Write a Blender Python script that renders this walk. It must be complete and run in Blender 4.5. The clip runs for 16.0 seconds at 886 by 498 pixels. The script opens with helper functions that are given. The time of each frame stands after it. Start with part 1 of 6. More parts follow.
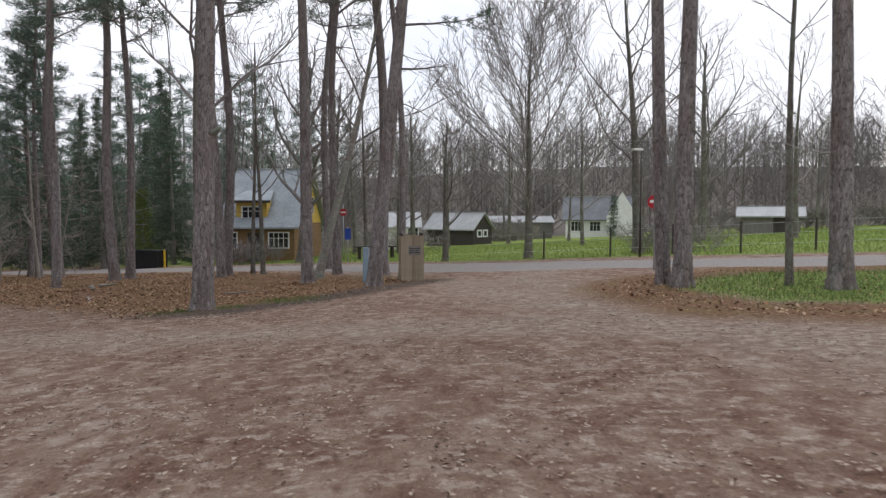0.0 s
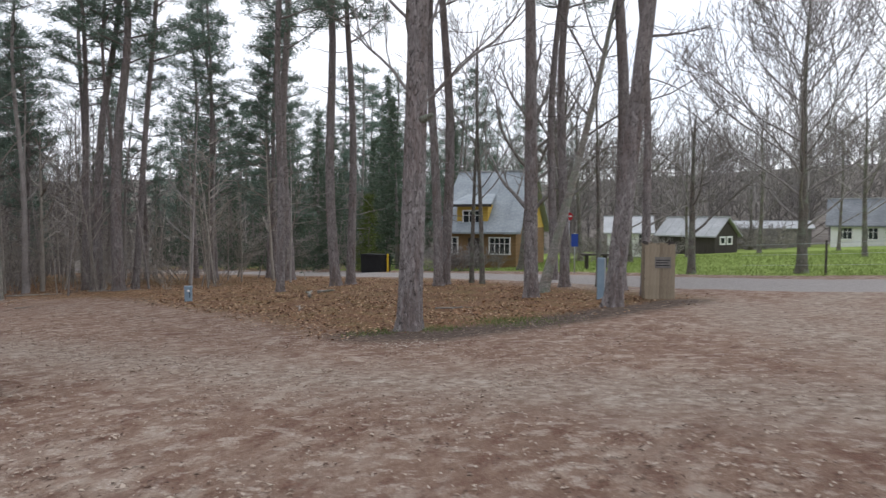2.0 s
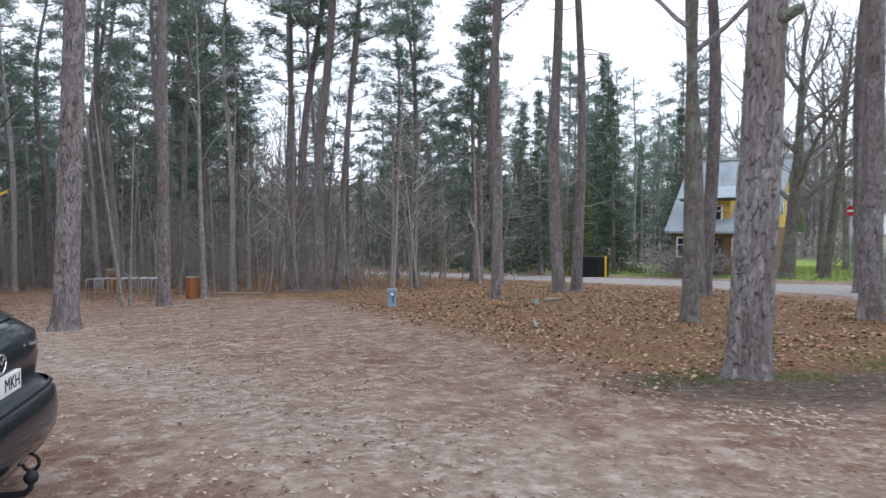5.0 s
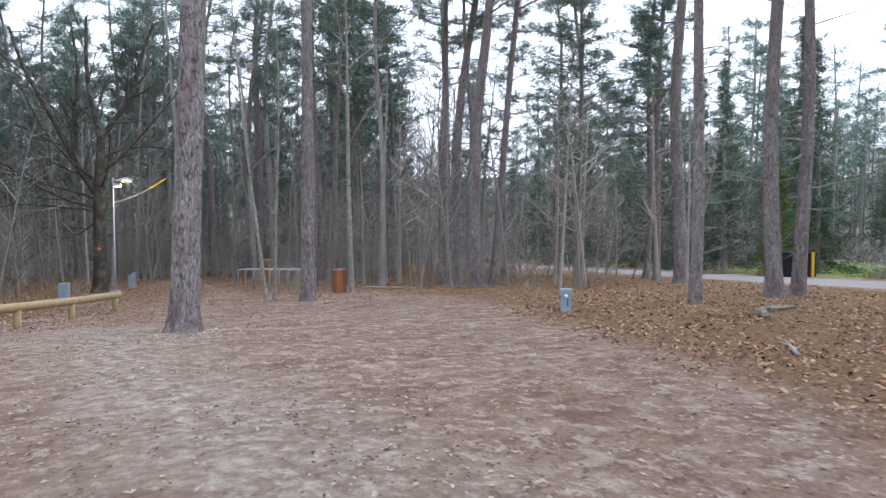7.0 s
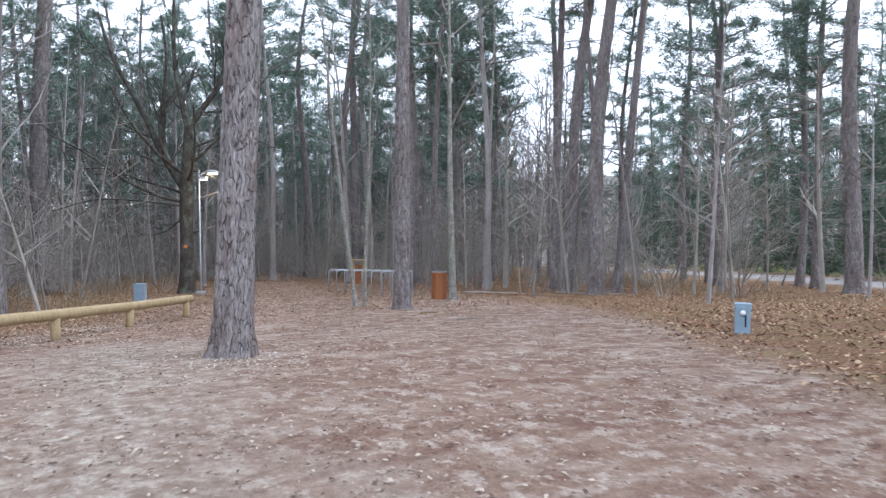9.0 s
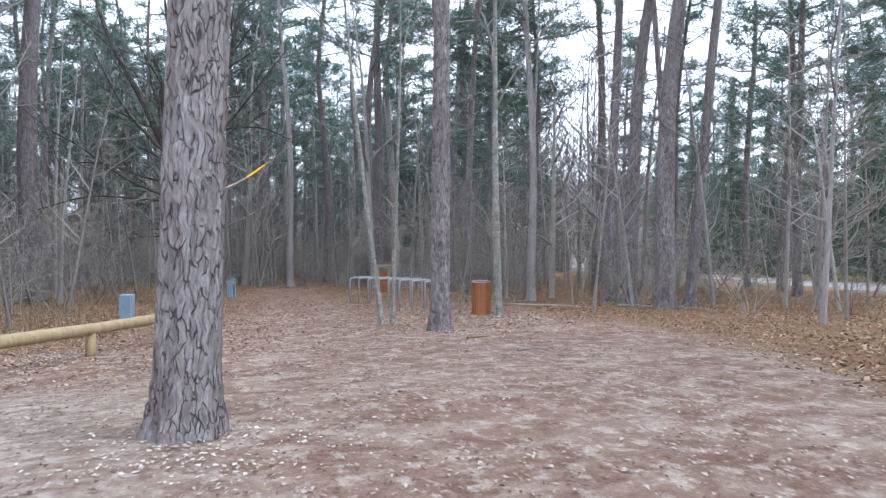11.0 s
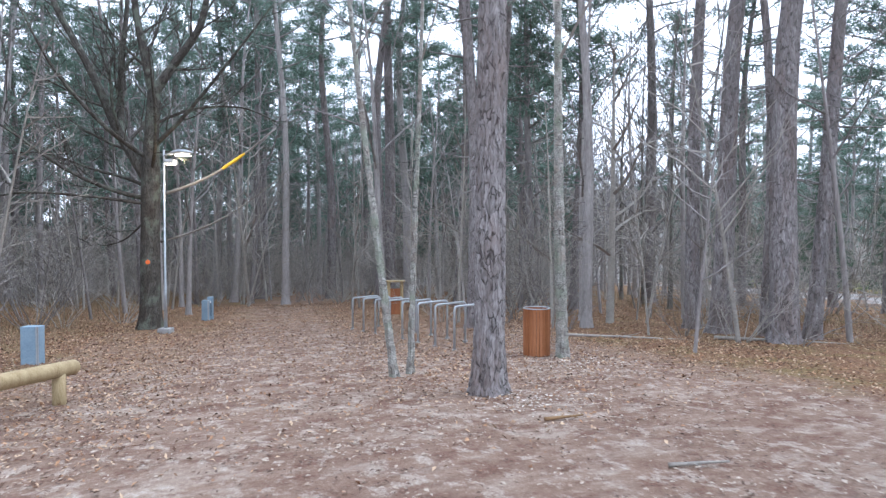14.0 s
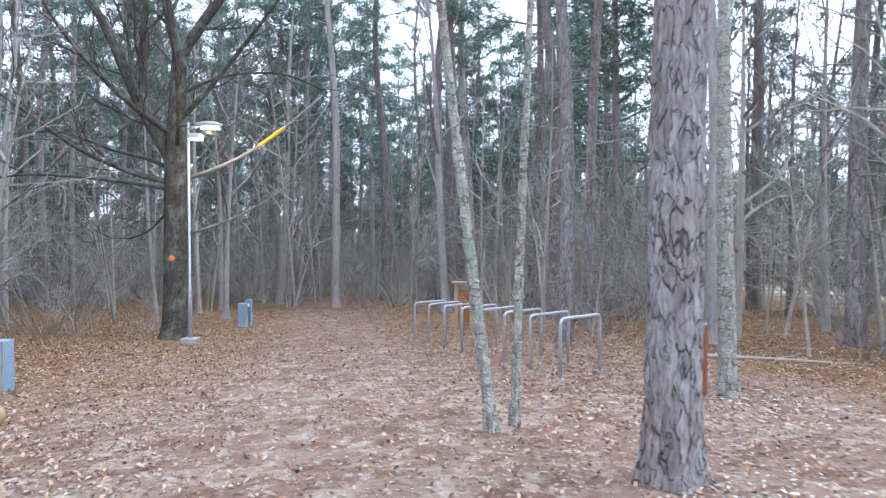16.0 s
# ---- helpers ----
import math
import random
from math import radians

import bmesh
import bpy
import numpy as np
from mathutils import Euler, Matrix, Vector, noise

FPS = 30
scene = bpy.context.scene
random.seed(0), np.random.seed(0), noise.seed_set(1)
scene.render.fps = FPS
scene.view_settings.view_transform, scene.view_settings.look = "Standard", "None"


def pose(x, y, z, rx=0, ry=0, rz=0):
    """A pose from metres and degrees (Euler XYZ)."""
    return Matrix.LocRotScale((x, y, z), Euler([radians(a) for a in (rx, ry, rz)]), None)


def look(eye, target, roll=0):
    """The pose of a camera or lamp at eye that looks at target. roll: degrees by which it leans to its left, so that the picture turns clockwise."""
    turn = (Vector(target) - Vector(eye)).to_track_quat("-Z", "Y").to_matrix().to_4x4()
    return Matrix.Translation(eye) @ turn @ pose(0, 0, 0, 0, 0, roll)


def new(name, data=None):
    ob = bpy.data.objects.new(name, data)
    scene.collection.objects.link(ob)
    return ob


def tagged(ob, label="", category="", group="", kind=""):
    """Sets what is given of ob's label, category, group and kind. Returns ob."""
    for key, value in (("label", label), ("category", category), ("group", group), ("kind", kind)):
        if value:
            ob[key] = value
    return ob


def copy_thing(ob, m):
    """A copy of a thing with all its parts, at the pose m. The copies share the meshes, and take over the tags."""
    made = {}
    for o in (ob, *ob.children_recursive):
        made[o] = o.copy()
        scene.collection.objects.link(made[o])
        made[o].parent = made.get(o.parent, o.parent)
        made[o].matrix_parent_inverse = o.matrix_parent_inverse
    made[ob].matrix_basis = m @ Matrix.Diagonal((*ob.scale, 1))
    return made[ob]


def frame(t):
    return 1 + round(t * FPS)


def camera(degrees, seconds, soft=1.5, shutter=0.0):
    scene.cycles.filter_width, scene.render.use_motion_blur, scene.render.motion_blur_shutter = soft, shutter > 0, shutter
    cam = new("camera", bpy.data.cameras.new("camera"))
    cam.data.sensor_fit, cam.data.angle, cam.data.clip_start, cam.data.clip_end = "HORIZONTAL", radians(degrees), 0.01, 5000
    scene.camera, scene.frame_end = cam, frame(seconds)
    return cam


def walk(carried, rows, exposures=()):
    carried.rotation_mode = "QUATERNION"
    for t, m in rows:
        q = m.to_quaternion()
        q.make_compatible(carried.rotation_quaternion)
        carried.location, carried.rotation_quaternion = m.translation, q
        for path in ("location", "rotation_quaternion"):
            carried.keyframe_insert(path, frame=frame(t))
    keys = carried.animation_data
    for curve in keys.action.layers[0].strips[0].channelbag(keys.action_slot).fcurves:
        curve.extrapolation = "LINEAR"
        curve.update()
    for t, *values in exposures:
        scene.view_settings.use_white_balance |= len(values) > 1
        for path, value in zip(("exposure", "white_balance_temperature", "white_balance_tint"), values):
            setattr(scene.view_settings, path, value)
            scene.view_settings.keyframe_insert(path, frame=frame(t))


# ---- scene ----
# ---- camera and walk ----
cam = camera(66.0, 16.0, soft=1.3, shutter=0.35)
PATH = [
    (0, 0.405, 0.285, 1.446, -0.63, -3.05),
    (0.5, 0.349, 1.053, 1.447, 1.88, -3.00),
    (1, 0.263, 1.882, 1.446, 7.94, -2.90),
    (1.5, -0.031, 2.845, 1.414, 13.59, -2.76),
    (2, -0.365, 3.721, 1.401, 17.69, -2.64),
    (2.5, -0.786, 4.385, 1.351, 20.41, -2.56),
    (3, -1.216, 5.032, 1.335, 22.11, -2.49),
    (3.5, -1.758, 5.639, 1.268, 24.58, -2.39),
    (4, -2.307, 6.244, 1.202, 25.89, -2.43),
    (4.5, -3.015, 7.009, 1.114, 30.22, -2.37),
    (5, -3.690, 7.685, 0.994, 33.46, -2.29),
    (7.5, -6.925, 10.638, 0.724, 48.06, -2.93),
    (8, -7.632, 11.169, 0.643, 49.73, -2.91),
    (8.5, -8.411, 11.661, 0.597, 52.68, -2.81),
    (9, -9.152, 12.098, 0.566, 54.24, -2.74),
    (11.5, -12.992, 14.135, 0.397, 56.33, -2.36),
    (12, -13.726, 14.596, 0.329, 56.47, -2.12),
    (12.5, -14.527, 15.001, 0.306, 56.55, -1.96),
    (13, -15.303, 15.389, 0.272, 56.63, -1.87),
    (13.5, -16.055, 15.786, 0.296, 56.73, -1.76),
    (14, -16.828, 16.160, 0.265, 56.99, -1.63),
    (14.5, -17.640, 16.510, 0.216, 57.70, -1.57),
    (15, -18.461, 16.896, 0.094, 59.60, -1.46),
    (15.5, -19.308, 17.233, 0.054, 60.23, -1.61),
    (16, -20.124, 17.479, 0.019, 61.29, -1.57),
]
EXPOSURES = [(0, -0.1, 6300, 13), (1.5, 0.05, 6200, 12), (3.5, 0.38, 5950, 11), (5, 0.62, 5750, 10), (7.5, 0.92, 5580, 10), (9, 1.1, 5480, 10), (11.5, 1.27, 5400, 10), (13, 1.34, 5370, 10), (14.5, 1.43, 5310, 9), (16, 1.68, 5240, 9)]
walk(cam, [(t, pose(x, y, z, 90 + pitch, 0, yaw)) for t, x, y, z, yaw, pitch in PATH], EXPOSURES)

# ---- world and sun: a bright overcast sky with thin blue gaps ----
world = bpy.data.worlds.new("overcast_sky")
scene.world = world
world.use_nodes = True
wt = world.node_tree
wt.nodes.clear()
w_out = wt.nodes.new("ShaderNodeOutputWorld")
w_bg = wt.nodes.new("ShaderNodeBackground")
w_sky = wt.nodes.new("ShaderNodeTexSky")
w_sky.sky_type, w_sky.sun_disc = "NISHITA", False
w_sky.sun_elevation, w_sky.sun_rotation = radians(28), radians(40)
w_co = wt.nodes.new("ShaderNodeTexCoord")
w_noise = wt.nodes.new("ShaderNodeTexNoise")
w_noise.inputs["Scale"].default_value, w_noise.inputs["Detail"].default_value = 2.2, 5.0
w_ramp = wt.nodes.new("ShaderNodeMapRange")
w_ramp.inputs["From Min"].default_value, w_ramp.inputs["From Max"].default_value = 0.30, 0.50
w_ramp.inputs["To Min"].default_value, w_ramp.inputs["To Max"].default_value = 0.66, 0.98
w_mix = wt.nodes.new("ShaderNodeMix")
w_mix.data_type = "RGBA"
w_mix.inputs["B"].default_value = (9.6, 9.7, 10.0, 1)
wt.links.new(w_co.outputs["Generated"], w_noise.inputs["Vector"])
wt.links.new(w_noise.outputs["Fac"], w_ramp.inputs["Value"])
wt.links.new(w_ramp.outputs["Result"], w_mix.inputs["Factor"])
wt.links.new(w_sky.outputs["Color"], w_mix.inputs["A"])
wt.links.new(w_mix.outputs["Result"], w_bg.inputs["Color"])
w_bg.inputs["Strength"].default_value = 0.12
wt.links.new(w_bg.outputs["Background"], w_out.inputs["Surface"])

sun = new("sun", bpy.data.lights.new("sun", "SUN"))
sun.data.energy, sun.data.angle, sun.data.color = 0.7, radians(25), (1.0, 0.96, 0.9)
sun.matrix_world = look((0, 0, 50), (-20, -24, 0))

# ---- materials ----


def mat(name, stops, scale=8.0, rough=0.85, bump=0.3, fine=6.0, metal=0.0, stretch=(1, 1, 1), vary=0.0, island=0.0, dist=0.02, patchy=0.5):
    """A surface whose colour runs through the stops by a coarse and a fine noise, with relief; vary: by object, island: by loose piece."""
    m = bpy.data.materials.new(name)
    m.use_nodes = True
    nt = m.node_tree
    b = nt.nodes["Principled BSDF"]
    co = nt.nodes.new("ShaderNodeTexCoord")
    mp = nt.nodes.new("ShaderNodeMapping")
    mp.inputs["Scale"].default_value = stretch
    nt.links.new(co.outputs["Object"], mp.inputs["Vector"])
    n1, n2 = nt.nodes.new("ShaderNodeTexNoise"), nt.nodes.new("ShaderNodeTexNoise")
    n1.inputs["Scale"].default_value, n1.inputs["Detail"].default_value = scale, 4
    n2.inputs["Scale"].default_value, n2.inputs["Detail"].default_value = scale * fine, 6
    for n in (n1, n2):
        nt.links.new(mp.outputs["Vector"], n.inputs["Vector"])
    mixv = nt.nodes.new("ShaderNodeMix")
    mixv.inputs["Factor"].default_value = patchy
    nt.links.new(n1.outputs["Fac"], mixv.inputs["A"])
    nt.links.new(n2.outputs["Fac"], mixv.inputs["B"])
    value = mixv.outputs["Result"]
    if vary or island:
        if vary:
            src = nt.nodes.new("ShaderNodeObjectInfo").outputs["Random"]
        else:
            src = nt.nodes.new("ShaderNodeNewGeometry").outputs["Random Per Island"]
        ma = nt.nodes.new("ShaderNodeMath")
        ma.operation = "MULTIPLY_ADD"
        nt.links.new(src, ma.inputs[0])
        ma.inputs[1].default_value = vary or island
        nt.links.new(value, ma.inputs[2])
        mb_ = nt.nodes.new("ShaderNodeMath")
        mb_.operation = "SUBTRACT"
        nt.links.new(ma.outputs[0], mb_.inputs[0])
        mb_.inputs[1].default_value = (vary or island) / 2
        value = mb_.outputs[0]
    ramp = nt.nodes.new("ShaderNodeValToRGB")
    el = ramp.color_ramp.elements
    lo, hi = 0.28, 0.72
    for i, c in enumerate(stops):
        at = lo + (hi - lo) * i / max(1, len(stops) - 1)
        e = el[i] if i < 2 else el.new(at)
        e.position, e.color = at, (*c, 1)
    nt.links.new(value, ramp.inputs["Fac"])
    nt.links.new(ramp.outputs["Color"], b.inputs["Base Color"])
    b.inputs["Roughness"].default_value, b.inputs["Metallic"].default_value = rough, metal
    b.inputs["Specular IOR Level"].default_value = 0.3
    if bump:
        bp = nt.nodes.new("ShaderNodeBump")
        bp.inputs["Strength"].default_value, bp.inputs["Distance"].default_value = bump, dist
        nt.links.new(n2.outputs["Fac"], bp.inputs["Height"])
        nt.links.new(bp.outputs["Normal"], b.inputs["Normal"])
    return m


def bark_mat(name, crack, plate, pale, upper, scale=14.0, squash=0.22, lichen=0.0):
    """Plated bark: long cells with dark cracks, flaky grain and a warmer upper trunk."""
    m = bpy.data.materials.new(name)
    m.use_nodes = True
    nt = m.node_tree
    b = nt.nodes["Principled BSDF"]
    co = nt.nodes.new("ShaderNodeTexCoord")
    wob = nt.nodes.new("ShaderNodeTexNoise")
    wob.inputs["Scale"].default_value = 5.0
    nt.links.new(co.outputs["Object"], wob.inputs["Vector"])
    add = nt.nodes.new("ShaderNodeMix")
    add.data_type, add.blend_type = "RGBA", "ADD"
    add.inputs["Factor"].default_value = 0.11
    nt.links.new(co.outputs["Object"], add.inputs["A"])
    nt.links.new(wob.outputs["Color"], add.inputs["B"])
    mp = nt.nodes.new("ShaderNodeMapping")
    mp.inputs["Scale"].default_value = (1, 1, squash)
    nt.links.new(add.outputs["Result"], mp.inputs["Vector"])
    vo = nt.nodes.new("ShaderNodeTexVoronoi")
    vo.feature = "DISTANCE_TO_EDGE"
    vo.inputs["Scale"].default_value = scale
    nt.links.new(mp.outputs["Vector"], vo.inputs["Vector"])
    no = nt.nodes.new("ShaderNodeTexNoise")
    no.inputs["Scale"].default_value, no.inputs["Detail"].default_value = 40.0, 7.0
    nt.links.new(mp.outputs["Vector"], no.inputs["Vector"])
    r1 = nt.nodes.new("ShaderNodeMapRange")
    r1.inputs["From Max"].default_value = 0.075
    r1.inputs["To Min"].default_value = 0.24
    gap = nt.nodes.new("ShaderNodeTexNoise")
    gap.inputs["Scale"].default_value, gap.inputs["Detail"].default_value = 9.0, 3.0
    nt.links.new(co.outputs["Object"], gap.inputs["Vector"])
    gr = nt.nodes.new("ShaderNodeMapRange")
    gr.inputs["From Min"].default_value, gr.inputs["From Max"].default_value, gr.inputs["To Max"].default_value = 0.46, 0.64, 0.09
    nt.links.new(gap.outputs["Fac"], gr.inputs["Value"])
    ga = nt.nodes.new("ShaderNodeMath")
    ga.operation = "ADD"
    nt.links.new(vo.outputs["Distance"], ga.inputs[0])
    nt.links.new(gr.outputs["Result"], ga.inputs[1])
    nt.links.new(ga.outputs[0], r1.inputs["Value"])
    r2 = nt.nodes.new("ShaderNodeValToRGB")
    for e, (p, c) in zip(r2.color_ramp.elements, ((0.3, plate), (0.72, pale))):
        e.position, e.color = p, (*c, 1)
    nt.links.new(no.outputs["Fac"], r2.inputs["Fac"])
    # Rusty patches where the grey outer flakes have fallen.
    rn = nt.nodes.new("ShaderNodeTexNoise")
    rn.inputs["Scale"].default_value, rn.inputs["Detail"].default_value, rn.inputs["Roughness"].default_value = 3.2, 6.0, 0.65
    nt.links.new(mp.outputs["Vector"], rn.inputs["Vector"])
    rr = nt.nodes.new("ShaderNodeMapRange")
    rr.inputs["From Min"].default_value, rr.inputs["From Max"].default_value, rr.inputs["To Max"].default_value = 0.47, 0.62, 0.6
    nt.links.new(rn.outputs["Fac"], rr.inputs["Value"])
    rust = nt.nodes.new("ShaderNodeMix")
    rust.data_type = "RGBA"
    rust.inputs["B"].default_value = (plate[0] * 1.18, plate[1] * 1.0, plate[2] * 0.92, 1)
    nt.links.new(rr.outputs["Result"], rust.inputs["Factor"])
    nt.links.new(r2.outputs["Color"], rust.inputs["A"])
    sep = nt.nodes.new("ShaderNodeSeparateXYZ")
    nt.links.new(co.outputs["Object"], sep.inputs["Vector"])
    up = nt.nodes.new("ShaderNodeMapRange")
    up.inputs["From Min"].default_value, up.inputs["From Max"].default_value = 4.0, 11.0
    up.inputs["To Max"].default_value = 0.85
    nt.links.new(sep.outputs["Z"], up.inputs["Value"])
    mu = nt.nodes.new("ShaderNodeMix")
    mu.data_type = "RGBA"
    mu.inputs["B"].default_value = (*upper, 1)
    nt.links.new(up.outputs["Result"], mu.inputs["Factor"])
    nt.links.new(rust.outputs["Result"], mu.inputs["A"])
    vc = nt.nodes.new("ShaderNodeTexVoronoi")
    vc.inputs["Scale"].default_value = scale
    nt.links.new(mp.outputs["Vector"], vc.inputs["Vector"])
    vr = nt.nodes.new("ShaderNodeSeparateColor")
    nt.links.new(vc.outputs["Color"], vr.inputs["Color"])
    vm = nt.nodes.new("ShaderNodeMapRange")
    vm.inputs["To Min"].default_value, vm.inputs["To Max"].default_value = 0.78, 1.14
    nt.links.new(vr.outputs[0], vm.inputs["Value"])
    vx = nt.nodes.new("ShaderNodeMix")
    vx.data_type, vx.blend_type = "RGBA", "MULTIPLY"
    vx.inputs["Factor"].default_value = 1.0
    nt.links.new(mu.outputs["Result"], vx.inputs["A"])
    nt.links.new(vm.outputs["Result"], vx.inputs["B"])
    colour = vx.outputs["Result"]
    if lichen:
        ln = nt.nodes.new("ShaderNodeTexNoise")
        ln.inputs["Scale"].default_value, ln.inputs["Detail"].default_value = 3.0, 8.0
        nt.links.new(co.outputs["Object"], ln.inputs["Vector"])
        lr = nt.nodes.new("ShaderNodeMapRange")
        lr.inputs["From Min"].default_value, lr.inputs["From Max"].default_value, lr.inputs["To Max"].default_value = 0.5, 0.62, lichen
        nt.links.new(ln.outputs["Fac"], lr.inputs["Value"])
        lm = nt.nodes.new("ShaderNodeMix")
        lm.data_type = "RGBA"
        lm.inputs["B"].default_value = (0.25, 0.29, 0.22, 1)
        nt.links.new(lr.outputs["Result"], lm.inputs["Factor"])
        nt.links.new(colour, lm.inputs["A"])
        colour = lm.outputs["Result"]
    mc = nt.nodes.new("ShaderNodeMix")
    mc.data_type = "RGBA"
    mc.inputs["A"].default_value = (*crack, 1)
    nt.links.new(r1.outputs["Result"], mc.inputs["Factor"])
    nt.links.new(colour, mc.inputs["B"])
    nt.links.new(mc.outputs["Result"], b.inputs["Base Color"])
    b.inputs["Roughness"].default_value = 0.95
    b.inputs["Specular IOR Level"].default_value = 0.15
    hs = nt.nodes.new("ShaderNodeMath")
    hs.operation = "MULTIPLY_ADD"
    nt.links.new(no.outputs["Fac"], hs.inputs[0])
    hs.inputs[1].default_value = 0.5
    nt.links.new(r1.outputs["Result"], hs.inputs[2])
    bp = nt.nodes.new("ShaderNodeBump")
    bp.inputs["Strength"].default_value, bp.inputs["Distance"].default_value = 0.9, 0.03
    nt.links.new(hs.outputs[0], bp.inputs["Height"])
    nt.links.new(bp.outputs["Normal"], b.inputs["Normal"])
    return m


M_PINE = bark_mat("pine_bark", (0.048, 0.04, 0.037), (0.15, 0.131, 0.127), (0.37, 0.343, 0.338), (0.225, 0.194, 0.184), 19.0, 0.2)
M_OAKBARK = bark_mat("oak_bark", (0.025, 0.022, 0.019), (0.062, 0.055, 0.047), (0.135, 0.124, 0.108), (0.10, 0.09, 0.08), 20.0, 0.25, 0.35)
M_GREYBARK = bark_mat("grey_bark", (0.05, 0.046, 0.042), (0.125, 0.114, 0.10), (0.245, 0.228, 0.205), (0.165, 0.152, 0.138), 22.0, 0.3, 0.5)
M_PALEBARK = bark_mat("pale_birch_bark", (0.10, 0.095, 0.088), (0.22, 0.21, 0.19), (0.50, 0.48, 0.44), (0.30, 0.28, 0.25), 12.0, 1.5, 0.6)
M_FARBARK = mat("forest_bark", [(0.17, 0.151, 0.144), (0.28, 0.253, 0.242), (0.4, 0.368, 0.352)], 5, 0.95, 0.6, 5, stretch=(1, 1, 0.25), vary=0.25)
M_TWIG = mat("twig_bark", [(0.135, 0.122, 0.115), (0.235, 0.216, 0.205), (0.335, 0.313, 0.298)], 4, 0.95, 0, vary=0.3)
M_PALETWIG = mat("pale_twig_bark", [(0.2, 0.178, 0.155), (0.3, 0.272, 0.24), (0.4, 0.368, 0.325)], 4, 0.95, 0, vary=0.3)
M_NEEDLE = mat("pine_needles", [(0.085, 0.13, 0.1), (0.138, 0.2, 0.155), (0.205, 0.265, 0.21)], 1.2, 0.7, 0, island=0.35, vary=0)
M_SPRUCE = mat("spruce_needles", [(0.05, 0.08, 0.055), (0.085, 0.125, 0.082), (0.125, 0.17, 0.112)], 1.2, 0.75, 0, island=0.35)
M_THUJA = mat("thuja_leaves", [(0.07, 0.1, 0.025), (0.12, 0.16, 0.04), (0.17, 0.21, 0.06)], 1.5, 0.75, 0, island=0.35)
M_LEAF = mat("dry_leaf", [(0.1, 0.055, 0.036), (0.24, 0.125, 0.066), (0.36, 0.2, 0.108), (0.47, 0.335, 0.22)], 3, 0.8, 0, island=0.75)
M_FLECK = mat("pale_dry_leaf", [(0.1, 0.06, 0.043), (0.21, 0.14, 0.1), (0.32, 0.235, 0.175), (0.43, 0.355, 0.285)], 3, 0.8, 0, island=0.8)
M_CHIP = mat("wood_chip", [(0.3, 0.24, 0.19), (0.46, 0.395, 0.33), (0.62, 0.56, 0.49)], 3, 0.85, 0, island=0.7)
M_GRASS = mat("grass_blades", [(0.07, 0.105, 0.026), (0.12, 0.17, 0.044), (0.19, 0.23, 0.08)], 0.8, 0.7, 0, island=0.4)
M_LAWN = mat("lawn_blades", [(0.125, 0.18, 0.04), (0.21, 0.285, 0.065), (0.29, 0.355, 0.11)], 0.8, 0.7, 0, island=0.4)
M_DRYGRASS = mat("dry_grass", [(0.16, 0.11, 0.06), (0.27, 0.20, 0.12), (0.38, 0.30, 0.19)], 0.8, 0.85, 0, island=0.5)
M_LOG = mat("peeled_log", [(0.22, 0.155, 0.075), (0.36, 0.275, 0.15), (0.47, 0.375, 0.22)], 2.5, 0.75, 0.35, 8, stretch=(6, 6, 1), dist=0.01)
M_SLAT = mat("bin_slat_wood", [(0.20, 0.075, 0.03), (0.30, 0.115, 0.045), (0.38, 0.16, 0.07)], 3, 0.6, 0.2, 8, stretch=(8, 8, 0.6), vary=0.35, dist=0.005)
M_STEEL = mat("galvanised_steel", [(0.34, 0.36, 0.385), (0.44, 0.46, 0.485), (0.53, 0.55, 0.57)], 12, 0.42, 0.1, 5, metal=0.55, dist=0.003)
M_POSTBLUE = mat("blue_grey_metal", [(0.19, 0.27, 0.34), (0.25, 0.34, 0.42), (0.31, 0.40, 0.47)], 4, 0.55, 0.1, 8, dist=0.004)
M_WHITE = mat("white_paint", [(0.66, 0.66, 0.65), (0.78, 0.78, 0.77), (0.84, 0.84, 0.83)], 2, 0.6, 0.1)
M_SLATE = mat("dark_slate_roof", [(0.1, 0.11, 0.12), (0.16, 0.172, 0.185), (0.24, 0.255, 0.27)], 0.9, 0.7, 0.3, 8)
M_DARKWOOD = mat("dark_boards", [(0.035, 0.03, 0.028), (0.065, 0.055, 0.05), (0.10, 0.088, 0.08)], 2, 0.85, 0.4, 6, stretch=(5, 5, 0.5))
M_FENCEWOOD = mat("weathered_boards", [(0.2, 0.16, 0.115), (0.31, 0.255, 0.185), (0.42, 0.355, 0.265)], 2, 0.85, 0.4, 8, stretch=(6, 6, 0.5), vary=0.25)
M_YELLOWWALL = mat("yellow_boards", [(0.52, 0.34, 0.06), (0.62, 0.42, 0.09), (0.68, 0.48, 0.13)], 1.5, 0.8, 0.3, 6, stretch=(0.6, 0.6, 6))
M_BROWNWALL = mat("brown_boards", [(0.16, 0.095, 0.045), (0.23, 0.14, 0.07), (0.3, 0.19, 0.10)], 1.5, 0.85, 0.3, 6, stretch=(0.6, 0.6, 6))
M_ROOF = mat("grey_roof_sheets", [(0.23, 0.26, 0.28), (0.31, 0.345, 0.37), (0.40, 0.435, 0.46)], 0.9, 0.75, 0.3, 8)
M_PALEROOF = mat("pale_sheet_roof", [(0.30, 0.31, 0.32), (0.40, 0.41, 0.42), (0.52, 0.53, 0.54)], 0.9, 0.6, 0.2, 8)
M_GREYWALL = mat("grey_boards", [(0.14, 0.13, 0.12), (0.2, 0.188, 0.176), (0.27, 0.255, 0.24)], 1.5, 0.85, 0.3, 6, stretch=(5, 5, 0.5))
